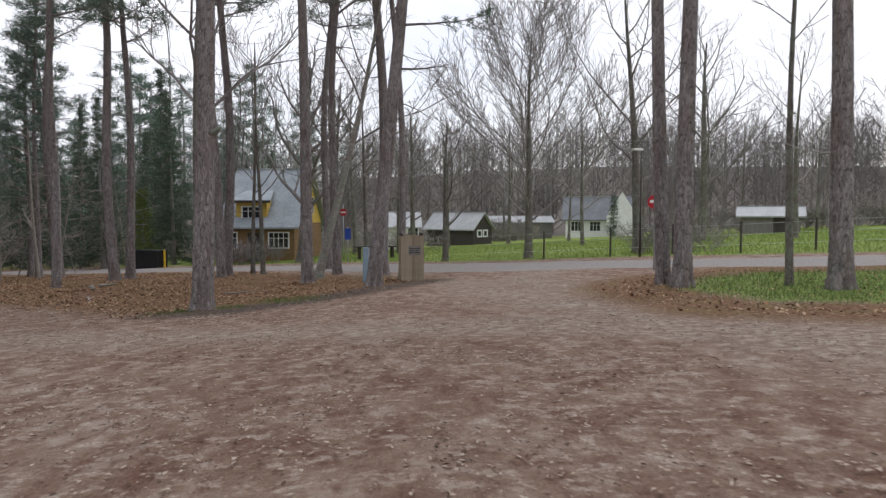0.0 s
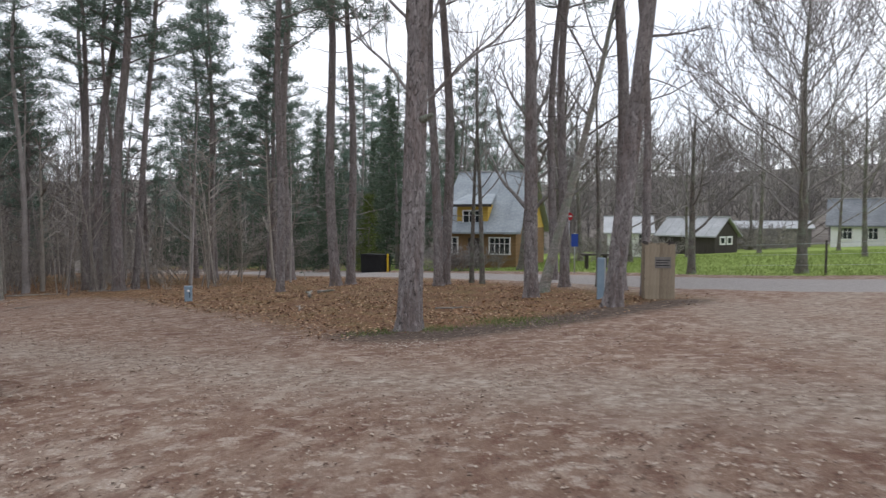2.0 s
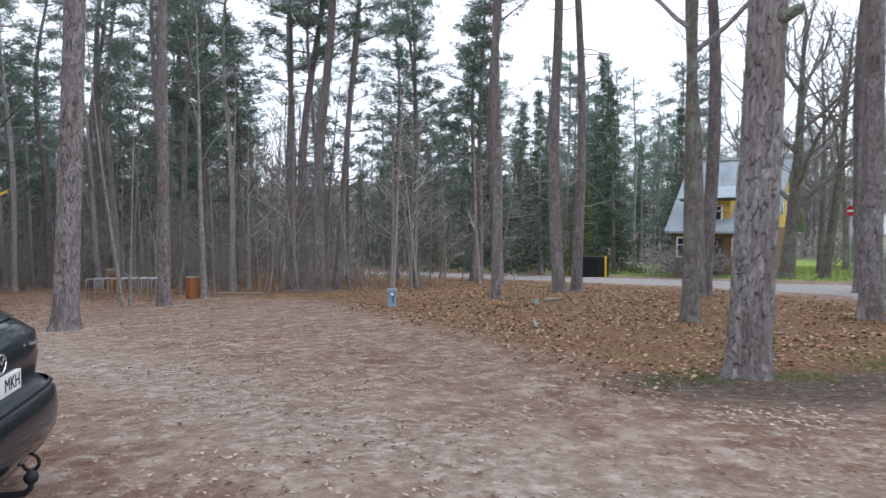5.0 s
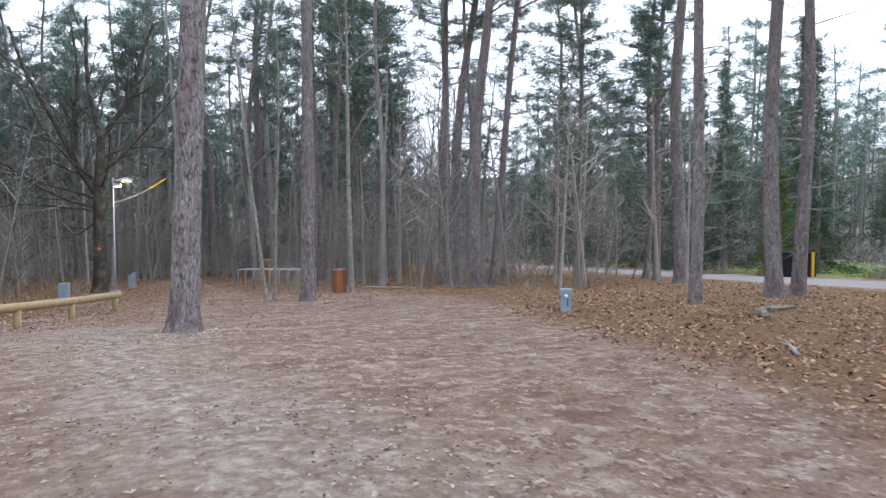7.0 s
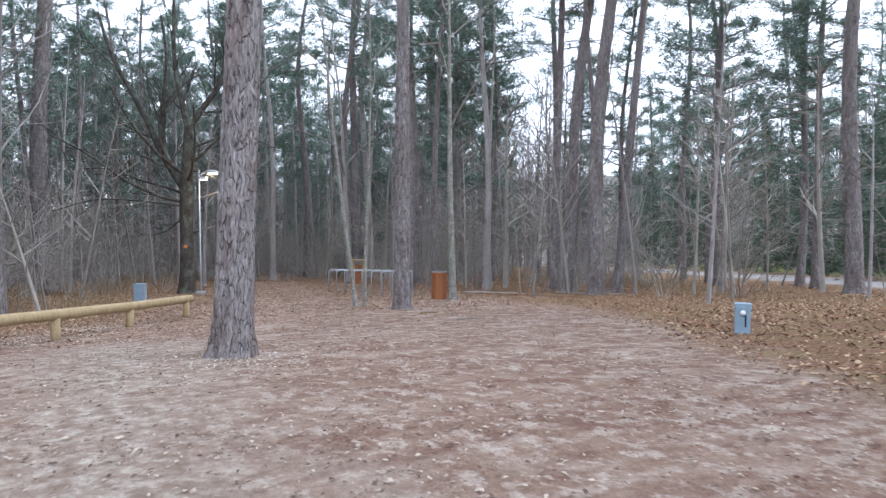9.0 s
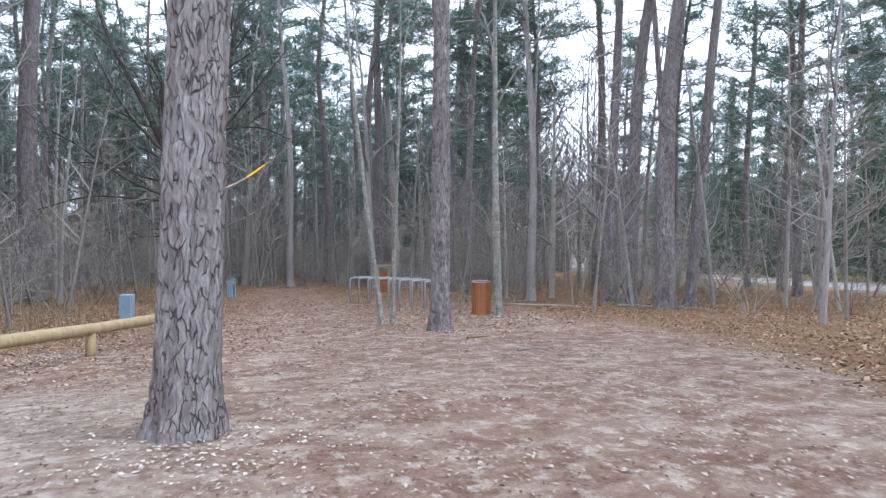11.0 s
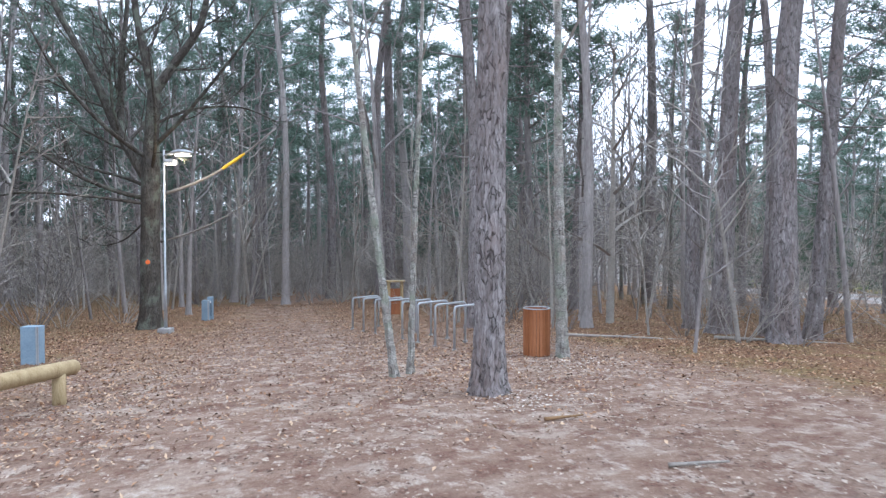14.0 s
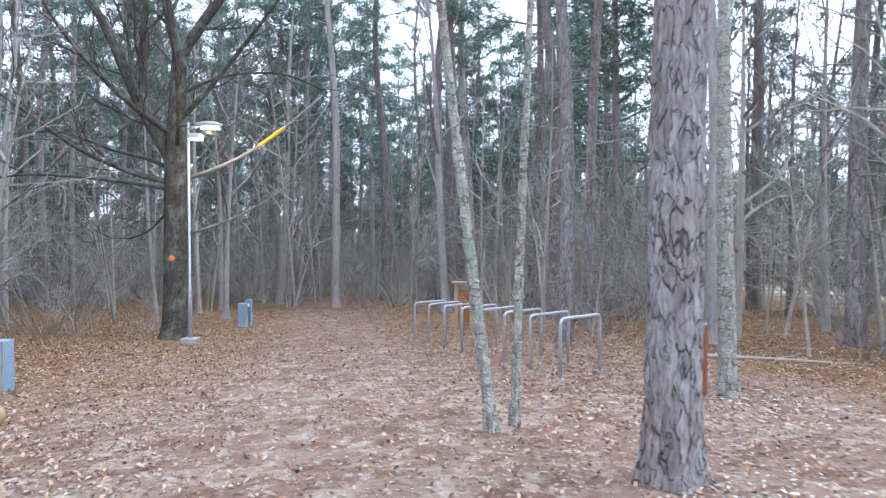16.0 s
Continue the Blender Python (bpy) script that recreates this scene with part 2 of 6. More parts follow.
M_BLACK = mat("black_metal", [(0.012, 0.012, 0.013), (0.02, 0.02, 0.022), (0.03, 0.03, 0.032)], 3, 0.6, 0.1)
M_RED = mat("red_sign_paint", [(0.40, 0.02, 0.03), (0.50, 0.03, 0.04)], 3, 0.5, 0)
M_BLUE = mat("blue_sign_paint", [(0.02, 0.06, 0.30), (0.03, 0.08, 0.38)], 3, 0.5, 0)
M_YELLOW = mat("yellow_ribbon", [(0.75, 0.47, 0.03), (0.85, 0.58, 0.05)], 6, 0.5, 0.1)
M_ORANGE = mat("orange_spray_paint", [(0.75, 0.14, 0.03), (0.85, 0.22, 0.06)], 20, 0.7, 0.2)
M_CONCRETE = mat("concrete", [(0.22, 0.215, 0.21), (0.32, 0.31, 0.30), (0.42, 0.41, 0.40)], 6, 0.9, 0.3, 8)
M_GLASS = mat("dark_window_glass", [(0.02, 0.025, 0.03), (0.04, 0.045, 0.05)], 1, 0.08, 0)
M_CARPAINT = mat("black_car_paint", [(0.008, 0.012, 0.017), (0.014, 0.019, 0.026)], 2, 0.12, 0)
M_CARPAINT.node_tree.nodes["Principled BSDF"].inputs["Coat Weight"].default_value = 0.15
M_RUBBER = mat("rubber", [(0.012, 0.012, 0.012), (0.025, 0.025, 0.025)], 10, 0.85, 0.2)
M_CHROME = mat("chrome", [(0.7, 0.7, 0.72), (0.8, 0.8, 0.82)], 3, 0.15, 0, metal=1.0)
M_TAIL = mat("tail_light_plastic", [(0.05, 0.008, 0.01), (0.07, 0.01, 0.014)], 3, 0.15, 0)
M_PLATE = mat("plate_white", [(0.74, 0.74, 0.73), (0.8, 0.8, 0.79)], 3, 0.4, 0)


def lamp_mat(name, colour, power):
    m = bpy.data.materials.new(name)
    m.use_nodes = True
    b = m.node_tree.nodes["Principled BSDF"]
    b.inputs["Base Color"].default_value = (0.8, 0.78, 0.74, 1)
    b.inputs["Emission Color"].default_value = (*colour, 1)
    b.inputs["Emission Strength"].default_value = power
    return m


M_LAMPGLOW = lamp_mat("lit_lamp_lens", (1.0, 0.78, 0.5), 4.0)

# ---- mesh helpers ----


class Shape:
    """Collects vertices and faces of one mesh."""

    def __init__(self):
        self.v, self.f = [], []

    def ring_tube(self, pts, rad, n=6, cap=True, relief=None):
        base, m = len(self.v), len(pts)
        ref = Vector((1, 0, 0))
        for i, p in enumerate(pts):
            a, c = pts[max(i - 1, 0)], pts[min(i + 1, m - 1)]
            d = (Vector(c) - Vector(a)).normalized()
            if abs(d.dot(ref)) > 0.92:
                ref = Vector((0, 1, 0)) if abs(d.x) > abs(d.y) else Vector((1, 0, 0))
            u = (ref - d * ref.dot(d)).normalized()
            w = d.cross(u)
            for k in range(n):
                an = 2 * math.pi * k / n
                q = u * math.cos(an) + w * math.sin(an)
                r = rad[i]
                if relief:
                    r = relief(Vector(p), q, r)
                self.v.append(Vector(p) + q * r)
        for i in range(m - 1):
            for k in range(n):
                a, b = base + i * n + k, base + i * n + (k + 1) % n
                self.f.append((a, b, b + n, a + n))
        if cap:
            self.f.append(tuple(base + k for k in reversed(range(n))))
            self.f.append(tuple(base + (m - 1) * n + k for k in range(n)))
        return self

    def box(self, x0, y0, z0, x1, y1, z1, m=None):
        b = len(self.v)
        for z in (z0, z1):
            for x, y in ((x0, y0), (x1, y0), (x1, y1), (x0, y1)):
                p = Vector((x, y, z))
                self.v.append(m @ p if m else p)
        for q in ((3, 2, 1, 0), (4, 5, 6, 7), (0, 1, 5, 4), (1, 2, 6, 5), (2, 3, 7, 6), (3, 0, 4, 7)):
            self.f.append(tuple(b + i for i in q))
        return self

    def prism(self, outline, y0, y1):
        """An outline in x, z drawn out from y0 to y1."""
        b, n = len(self.v), len(outline)
        for y in (y0, y1):
            self.v += [Vector((x, y, z)) for x, z in outline]
        self.f.append(tuple(range(b, b + n)))
        self.f.append(tuple(reversed(range(b + n, b + 2 * n))))
        for i in range(n):
            j = (i + 1) % n
            self.f.append((b + j, b + i, b + n + i, b + n + j))
        return self

    def mesh(self, name, material, smooth=True):
        me = bpy.data.meshes.new(name)
        me.from_pydata(self.v, [], self.f)
        me.materials.append(material)
        if smooth:
            me.polygons.foreach_set("use_smooth", [True] * len(me.polygons))
        me.update()
        return me


def part(name, shape, material, parent, label="", smooth=False, bevel=0.0):
    """One mesh object under a thing or a part."""
    ob = new(name, shape.mesh(name, material, smooth))
    if bevel:
        bm = bmesh.new()
        bm.from_mesh(ob.data)
        bmesh.ops.remove_doubles(bm, verts=bm.verts, dist=1e-5)
        sharp = [e for e in bm.edges if len(e.link_faces) == 2 and e.calc_face_angle() > 0.6]
        bmesh.ops.bevel(bm, geom=sharp, offset=bevel, segments=2, affect="EDGES", profile=0.6)
        bm.to_mesh(ob.data)
        bm.free()
    if parent is not None:
        ob.parent = parent
    return tagged(ob, label)


def triangles(name, verts, faces, material, smooth=False):
    """A mesh from arrays of places and of triangles."""
    me = bpy.data.meshes.new(name)
    verts, faces = np.asarray(verts, np.float32), np.asarray(faces, np.int32)
    me.vertices.add(len(verts))
    me.vertices.foreach_set("co", verts.ravel())
    me.loops.add(faces.size)
    me.loops.foreach_set("vertex_index", faces.ravel())
    me.polygons.add(len(faces))
    me.polygons.foreach_set("loop_start", np.arange(0, faces.size, 3, dtype=np.int32))
    me.update(calc_edges=True)
    me.materials.append(material)
    return me


# Low humps and hollows: place and height against the slope.
HUMPS = [(-5.1, 16.4, -0.18), (-17.68, 14.94, 0.17), (-23.5, 21.2, 0.07), (-26.6, 16.7, -0.25), (-24.4, 15.0, -0.1), (-22.6, 13.4, -0.05), (-36.2, 19.8, -0.11), (-4.05, 24.0, -0.12), (5.3, 36.1, -0.13),
         (8.1, 15.0, -0.1), (6.0, 16.1, -0.06), (-13.3, 29.6, 0.05), (-15.6, 23.0, 0.0), (-31, 16.6, -0.1), (-26, 24.4, -0.01), (-25.5, 21.0, 0.01), (-10, 12.5, 0.05), (-0.4, 23.6, -0.2)]
SLOPE_X, SLOPE_Y = 0.04968, -0.02780


def ground_z(x, y):
    """The height of the ground: a gentle slope down to the forest, level far off."""
    x, y = np.asarray(x, float), np.asarray(y, float)
    z = SLOPE_X * np.clip(x, -80, 45) + SLOPE_Y * np.clip(y, -40, 85)
    total, weight = np.zeros(x.shape), np.full(x.shape, 0.3)
    for a, b, dz in HUMPS:
        w = np.exp(-((x - a) ** 2 + (y - b) ** 2) / 16.0)
        total, weight = total + w * dz, weight + w
    far = np.clip((y - 95) / 90, 0, 1), np.clip((-x - 80) / 60, 0, 1)
    return z + total / weight + 14 * far[0] ** 2 * (3 - 2 * far[0]) + 6 * far[1] ** 2 * (3 - 2 * far[1])


def inside(poly, x, y):
    """Metres to the outline of a polygon, positive inside it."""
    x, y = np.asarray(x, float), np.asarray(y, float)
    best, odd = np.full(x.shape, 1e9), np.zeros(x.shape, bool)
    for (ax, ay), (bx, by) in zip(poly, poly[1:] + poly[:1]):
        dx, dy = bx - ax, by - ay
        t = np.clip(((x - ax) * dx + (y - ay) * dy) / (dx * dx + dy * dy), 0, 1)
        best = np.minimum(best, np.hypot(x - ax - t * dx, y - ay - t * dy))
        cross = ((ay > y) != (by > y)) & (x < (bx - ax) * (y - ay) / (by - ay + 1e-12) + ax)
        odd ^= cross
    return np.where(odd, best, -best)


def to_line(line, x, y):
    """Metres to a polyline."""
    x, y = np.asarray(x, float), np.asarray(y, float)
    best = np.full(x.shape, 1e9)
    for (ax, ay), (bx, by) in zip(line, line[1:]):
        dx, dy = bx - ax, by - ay
        t = np.clip(((x - ax) * dx + (y - ay) * dy) / (dx * dx + dy * dy), 0, 1)
        best = np.minimum(best, np.hypot(x - ax - t * dx, y - ay - t * dy))
    return best


# ---- plan of the ground ----
ISLAND = [(-6.0, 15.2), (-4.6, 15.5), (-2.7, 17.6), (-1.3, 19.6), (0.2, 21.8), (0.6, 23.9), (-3, 27.0), (-10, 33.2), (-28, 45.2), (-70, 72), (-85, 50), (-60, 40),
          (-36, 30), (-27.2, 26.2), (-20, 24.6), (-15.8, 22.0), (-13.4, 20.2), (-10, 18.2), (-7.2, 16.2)]
VERGE = [(4.7, 15.6), (5.1, 11.4), (6.9, 10.0), (16, 5), (34, -6), (60, -16), (60, -8), (24, 10.5), (12.6, 17.6), (9, 19.4), (6.2, 18.0)]
LAWN = [(60, -3), (15, 22.5), (4.0, 30.6), (-11.5, 41.6), (-30, 53.0), (-80, 86), (-40, 130), (60, 130), (120, 60)]
SOUTHWOOD = [(-18.5, 8.5), (-22.5, 12.2), (-27.4, 16.2), (-33, 18.0), (-39, 20.2), (-60, 30.5), (-120, 60), (-120, -60), (-10, -60), (-12, -8)]
TRAIL = [(-27, 20.0), (-34, 22.6), (-42, 25.2), (-62, 35.5)]
ROAD = [(90, -32), (30, 8.4), (13.4, 19.9), (3.3, 27.0), (-11, 37.2), (-29, 48.9), (-60, 68), (-120, 105)]

# ---- ground: one sheet out to the horizon ----


def steps(lo, hi, fine, far):
    mid = list(np.arange(lo, hi + 1e-6, fine))
    out, step = [], fine
    left, right = lo, hi
    while right < far:
        step *= 1.22
        left, right = left - step, right + step
        out.append((left, right))
    return np.array([a for a, _ in reversed(out)] + mid + [b for _, b in out])


def ground_mat():
    m = bpy.data.materials.new("ground_soil")
    m.use_nodes = True
    nt = m.node_tree
    b = nt.nodes["Principled BSDF"]
    co = nt.nodes.new("ShaderNodeTexCoord")

    def noise(scale, detail=6.0, rough=0.6, stretch=None):
        n = nt.nodes.new("ShaderNodeTexNoise")
        n.inputs["Scale"].default_value, n.inputs["Detail"].default_value, n.inputs["Roughness"].default_value = scale, detail, rough
        if stretch:
            mp = nt.nodes.new("ShaderNodeMapping")
            mp.inputs["Scale"].default_value, mp.inputs["Rotation"].default_value = stretch, (0, 0, radians(40))
            nt.links.new(co.outputs["Object"], mp.inputs["Vector"])
            nt.links.new(mp.outputs["Vector"], n.inputs["Vector"])
        else:
            nt.links.new(co.outputs["Object"], n.inputs["Vector"])
        return n.outputs["Fac"]

    def ramp(fac, stops):
        r = nt.nodes.new("ShaderNodeValToRGB")
        for i, (p, c) in enumerate(stops):
            e = r.color_ramp.elements[i] if i < 2 else r.color_ramp.elements.new(p)
            e.position, e.color = p, (*c, 1)
        nt.links.new(fac, r.inputs["Fac"])
        return r.outputs["Color"]

    def mix(a, c, fac):
        n = nt.nodes.new("ShaderNodeMix")
        n.data_type = "RGBA"
        nt.links.new(a, n.inputs["A"])
        nt.links.new(c, n.inputs["B"])
        nt.links.new(fac, n.inputs["Factor"])
        return n.outputs["Result"]

    def region(name, edge=0.18):
        """A mask from the plan, with a ragged edge."""
        at = nt.nodes.new("ShaderNodeAttribute")
        at.attribute_name = name
        ma = nt.nodes.new("ShaderNodeMath")
        ma.operation = "ADD"
        nt.links.new(at.outputs["Fac"], ma.inputs[0])
        nt.links.new(rag, ma.inputs[1])
        r = nt.nodes.new("ShaderNodeMapRange")
        r.inputs["From Min"].default_value, r.inputs["From Max"].default_value = 1.0 - edge, 1.0 + edge
        nt.links.new(ma.outputs[0], r.inputs["Value"])
        return r.outputs["Result"]

    rag = noise(1.6, 8, 0.7)
    fine, mid, coarse, grit = noise(17, 9, 0.78), noise(2.9, 8, 0.68, (1, 0.6, 1)), noise(0.35, 4), noise(90, 4, 0.7)
    dirt = ramp(mid, [(0.38, (0.135, 0.072, 0.05)), (0.48, (0.2, 0.118, 0.084)), (0.55, (0.33, 0.24, 0.185)), (0.63, (0.6, 0.53, 0.45))])
    blotch = ramp(noise(1.15, 5, 0.62, (1, 0.7, 1)), [(0.4, (0.165, 0.085, 0.06)), (0.52, (0.24, 0.155, 0.115)), (0.64, (0.46, 0.385, 0.32))])
    damp = ramp(coarse, [(0.38, (0.21, 0.115, 0.074)), (0.6, (0.33, 0.245, 0.185))])
    specks = ramp(fine, [(0.36, (0.07, 0.045, 0.033)), (0.48, (0.22, 0.145, 0.105)), (0.6, (0.33, 0.25, 0.19)), (0.68, (0.62, 0.55, 0.46))])

    def even(a, c, f):
        n = nt.nodes.new("ShaderNodeMix")
        n.data_type = "RGBA"
        n.inputs["Factor"].default_value = f
        nt.links.new(a, n.inputs["A"])
        nt.links.new(c, n.inputs["B"])
        return n.outputs["Result"]

    crumbs = ramp(noise(46, 5, 0.8), [(0.37, (0.05, 0.032, 0.024)), (0.46, (0.19, 0.125, 0.09)), (0.56, (0.30, 0.22, 0.165)), (0.64, (0.60, 0.52, 0.43))])
    soil = even(even(even(even(dirt, blotch, 0.45), damp, 0.12), specks, 0.34), crumbs, 0.2)

    def mask(fac, lo, hi, top):
        r = nt.nodes.new("ShaderNodeMapRange")
        for key, v in (("From Min", lo), ("From Max", hi), ("To Max", top)):
            r.inputs[key].default_value = v
        nt.links.new(fac, r.inputs["Value"])
        return r.outputs["Result"]

    # Dark red damp hollows and pale scuffed sand.
    wet = ramp(noise(30, 5, 0.7), [(0.38, (0.085, 0.042, 0.03)), (0.62, (0.2, 0.105, 0.075))])
    sand = ramp(noise(38, 5, 0.75), [(0.36, (0.3, 0.23, 0.18)), (0.5, (0.5, 0.42, 0.35)), (0.64, (0.72, 0.66, 0.58))])
    soil = mix(soil, wet, mask(noise(3.6, 6, 0.66, (1, 0.55, 1)), 0.5, 0.6, 0.62))
    soil = mix(soil, sand, mask(noise(5.4, 7, 0.7, (0.75, 1, 1)), 0.525, 0.61, 0.5))
    litter = ramp(noise(16, 6, 0.75), [(0.36, (0.06, 0.036, 0.026)), (0.46, (0.155, 0.084, 0.05)), (0.55, (0.26, 0.145, 0.078)), (0.64, (0.4, 0.265, 0.16))])
    moss = ramp(noise(1.1, 6, 0.7), [(0.47, (0.15, 0.09, 0.055)), (0.6, (0.15, 0.155, 0.055))])
    mossy = nt.nodes.new("ShaderNodeMix")
    mossy.data_type = "RGBA"
    mossy.inputs["Factor"].default_value = 0.34
    nt.links.new(litter, mossy.inputs["A"])
    nt.links.new(moss, mossy.inputs["B"])
    litter = mossy.outputs["Result"]
    turf = ramp(noise(3.0, 8, 0.75), [(0.3, (0.085, 0.12, 0.03)), (0.5, (0.165, 0.235, 0.055)), (0.68, (0.25, 0.30, 0.09))])
    gravel = ramp(noise(14, 8, 0.8), [(0.3, (0.19, 0.175, 0.165)), (0.5, (0.31, 0.285, 0.27)), (0.7, (0.43, 0.41, 0.39))])
    pale = ramp(noise(7, 8, 0.7), [(0.36, (0.19, 0.14, 0.105)), (0.5, (0.29, 0.23, 0.185)), (0.62, (0.46, 0.4, 0.335))])
    out = mix(soil, pale, region("tracks", 0.35))
    humus = ramp(noise(9, 7, 0.75), [(0.34, (0.05, 0.036, 0.028)), (0.5, (0.1, 0.075, 0.06)), (0.66, (0.2, 0.16, 0.13))])
    out = mix(out, litter, region("leaf", 0.3))
    out = mix(out, humus, region("humus", 0.3))
    out = mix(out, turf, region("grass"))
    out = mix(out, ramp(noise(2.0, 8, 0.75), [(0.3, (0.125, 0.165, 0.04)), (0.5, (0.21, 0.28, 0.065)), (0.68, (0.29, 0.34, 0.11))]), region("lawn"))
    brush = ramp(noise(0.9, 8, 0.75), [(0.32, (0.10, 0.088, 0.075)), (0.5, (0.17, 0.15, 0.13)), (0.68, (0.26, 0.235, 0.21))])
    out = mix(out, brush, region("wild"))
    out = mix(out, gravel, region("road"))
    nt.links.new(out, b.inputs["Base Color"])
    b.inputs["Roughness"].default_value = 0.95
    b.inputs["Specular IOR Level"].default_value = 0.15
    hs = nt.nodes.new("ShaderNodeMath")
    hs.operation = "ADD"
    nt.links.new(fine, hs.inputs[0])
    nt.links.new(grit, hs.inputs[1])
    bp = nt.nodes.new("ShaderNodeBump")
    bp.inputs["Strength"].default_value, bp.inputs["Distance"].default_value = 0.6, 0.03
    nt.links.new(hs.outputs[0], bp.inputs["Height"])
    nt.links.new(bp.outputs["Normal"], b.inputs["Normal"])
    return m


gx, gy = steps(-46, 14, 0.28, 900), steps(-4, 36, 0.28, 900)
GX_, GY_ = np.meshgrid(gx, gy)
fx, fy = GX_.ravel(), GY_.ravel()
road_d = to_line(ROAD, fx, fy)
track_lines = [[(30, -14), (8, 8), (3.5, 16), (3.0, 21.0), (5.5, 25)], [(28, -10), (6, 4), (1.8, 16), (1.2, 21.0), (-3, 28)], [(20, -2), (2, 10.5), (-6, 11.5), (-20, 14)]]
track_d = np.minimum.reduce([to_line(l, fx, fy) for l in track_lines])


def bank(x, y):
    """Low unevenness of trodden ground."""
    return 0.012 * np.sin(0.9 * x + 0.4 * y) * np.sin(0.7 * y - 0.5 * x) + 0.008 * np.sin(2.3 * x + 1.1) * np.sin(2.1 * y)


fz = ground_z(fx, fy) + np.where(np.hypot(fx + 15, fy - 15) < 70, bank(fx, fy), 0) - 0.01
ground_faces = []
nx = len(gx)
a0 = (np.arange(len(gy) - 1)[:, None] * nx + np.arange(nx - 1)[None]).ravel()
ground_faces = np.concatenate([np.stack([a0, a0 + 1, a0 + nx + 1], 1), np.stack([a0, a0 + nx + 1, a0 + nx], 1)])
ground = new("ground", triangles("ground", np.stack([fx, fy, fz], 1), ground_faces, ground_mat()))
ground.data.polygons.foreach_set("use_smooth", [True] * len(ground.data.polygons))
tagged(ground, "trodden reddish-brown dirt with dry leaves, grass verges and a gravel road", "ground", kind="structure")
soft = lambda d, w: np.clip(0.5 + d / w, 0, 1)
leafy = np.maximum.reduce([soft(inside(ISLAND, fx, fy), 2.4), soft(inside(SOUTHWOOD, fx, fy), 3.0), soft(1.2 - np.abs(inside(VERGE, fx, fy)), 1.6),
                           0.75 * soft(-fx - 30, 14.0), soft(-fy - 10, 6)])
leafy *= 1 - 0.42 * soft(1.7 - to_line(TRAIL, fx, fy), 1.6)
humus_at = np.maximum(0.9 * soft(0.8 - to_line([(-5.6, 15.5), (-4.4, 15.6), (-2.6, 17.9), (-1.2, 20.0), (0.2, 22.4)], fx, fy), 1.1), 0.85 * soft(0.5 - np.hypot(fx + 5.1, fy - 16.35), 0.8))
regions = {"leaf": leafy, "humus": humus_at, "grass": soft(inside(VERGE, fx, fy) - 1.2, 1.6), "lawn": soft(inside(LAWN, fx, fy) - 1.0, 2.0) * np.where(fx < -24, 0.5, 1),
           "wild": np.maximum.reduce([soft(fy - 88, 8), soft(-fx - 70, 14), soft(fx + 0.5 * fy - 78, 12)]), "road": soft(2.0 - road_d, 0.8), "tracks": 0.85 * soft(0.9 - track_d, 2.4)}
for key, values in regions.items():
    ground.data.attributes.new(key, "FLOAT", "POINT").data.foreach_set("value", values.astype(np.float32))

# ---- trees ----


def wander(rng, p, d, length, n, bend, lift=0.0):
    """A crooked line of n pieces from p along d."""
    pts, d = [Vector(p)], Vector(d).normalized()
    for _ in range(n):
        d = (d + Vector((rng.uniform(-bend, bend), rng.uniform(-bend, bend), rng.uniform(-bend, bend) + lift))).normalized()
        pts.append(pts[-1] + d * (length / n))
    return pts


def grow(rng, shape, p, d, length, r, depth, kids, spread=0.8, bend=0.12, lift=0.05, start=0.25, tips=None, shrink=0.62, least=0.004):
    """A limb with its side branches down to twigs, none thinner than least."""
    n = 6 if depth > 1 else (4 if depth == 1 else 3)
    pts = wander(rng, p, d, length, n, bend, lift)
    end = 0.35 if depth else 0.25
    shape.ring_tube(pts, [max(r * (1 - (1 - end) * i / n), least) for i in range(n + 1)], 7 if depth > 2 else (5 if depth > 1 else 3), cap=False)
    if depth == 0:
        if tips is not None:
            tips.append(pts[-1])
        return
    count = kids[len(kids) - depth] if depth <= len(kids) else kids[0]
    for k in range(count):
        f = start + (1 - start) * (k + rng.random()) / count
        i = min(int(f * n), n - 1)
        q = pts[i].lerp(pts[i + 1], f * n - i)
        way = (pts[i + 1] - pts[i]).normalized()
        side = Vector((rng.uniform(-1, 1), rng.uniform(-1, 1), rng.uniform(-0.3, 0.8)))
        side = (side - way * side.dot(way)).normalized()
        grow(rng, shape, q, way * (1 - spread * 0.5) + side * spread, length * shrink * rng.uniform(0.6, 1.1) * (1.15 - 0.5 * f), r * (0.55 - 0.2 * f), depth - 1, kids, spread, bend * 1.25, lift, 0.15, tips, shrink, least)


def plates(scale, squash, depth_m):
    """Relief of plated bark for a trunk passed close by."""

    def relief(p, q, r):
        s = p + q * r
        co = Vector((s.x * scale, s.y * scale, s.z * scale * squash)) + noise.noise_vector(s * 4.0) * 0.22
        dd = noise.voronoi(co)[0]
        edge = min((dd[1] - dd[0]) / 0.34, 1.0)
        big = noise.noise(Vector((s.x * 2, s.y * 2, s.z * 0.7)))
        return r + depth_m * (edge - 0.75) + 0.35 * depth_m * noise.noise(s * 30.0) + 0.03 * r * big

    return relief


def trunk_line(rng, h, lean, sway=0.05, n=14):
    pts, off = [], Vector((0, 0, 0))
    ph, pw = rng.uniform(0, 6), rng.uniform(0, 6)
    for i in range(n + 1):
        z = h * i / n
        pts.append(Vector((lean[0] * z + sway * math.sin(ph + z * 0.35) * z / 6, lean[1] * z + sway * math.sin(pw + z * 0.3) * z / 6, z)))
    o = pts[0].copy()
    return [p - Vector((o.x, o.y, 0)) for p in pts]


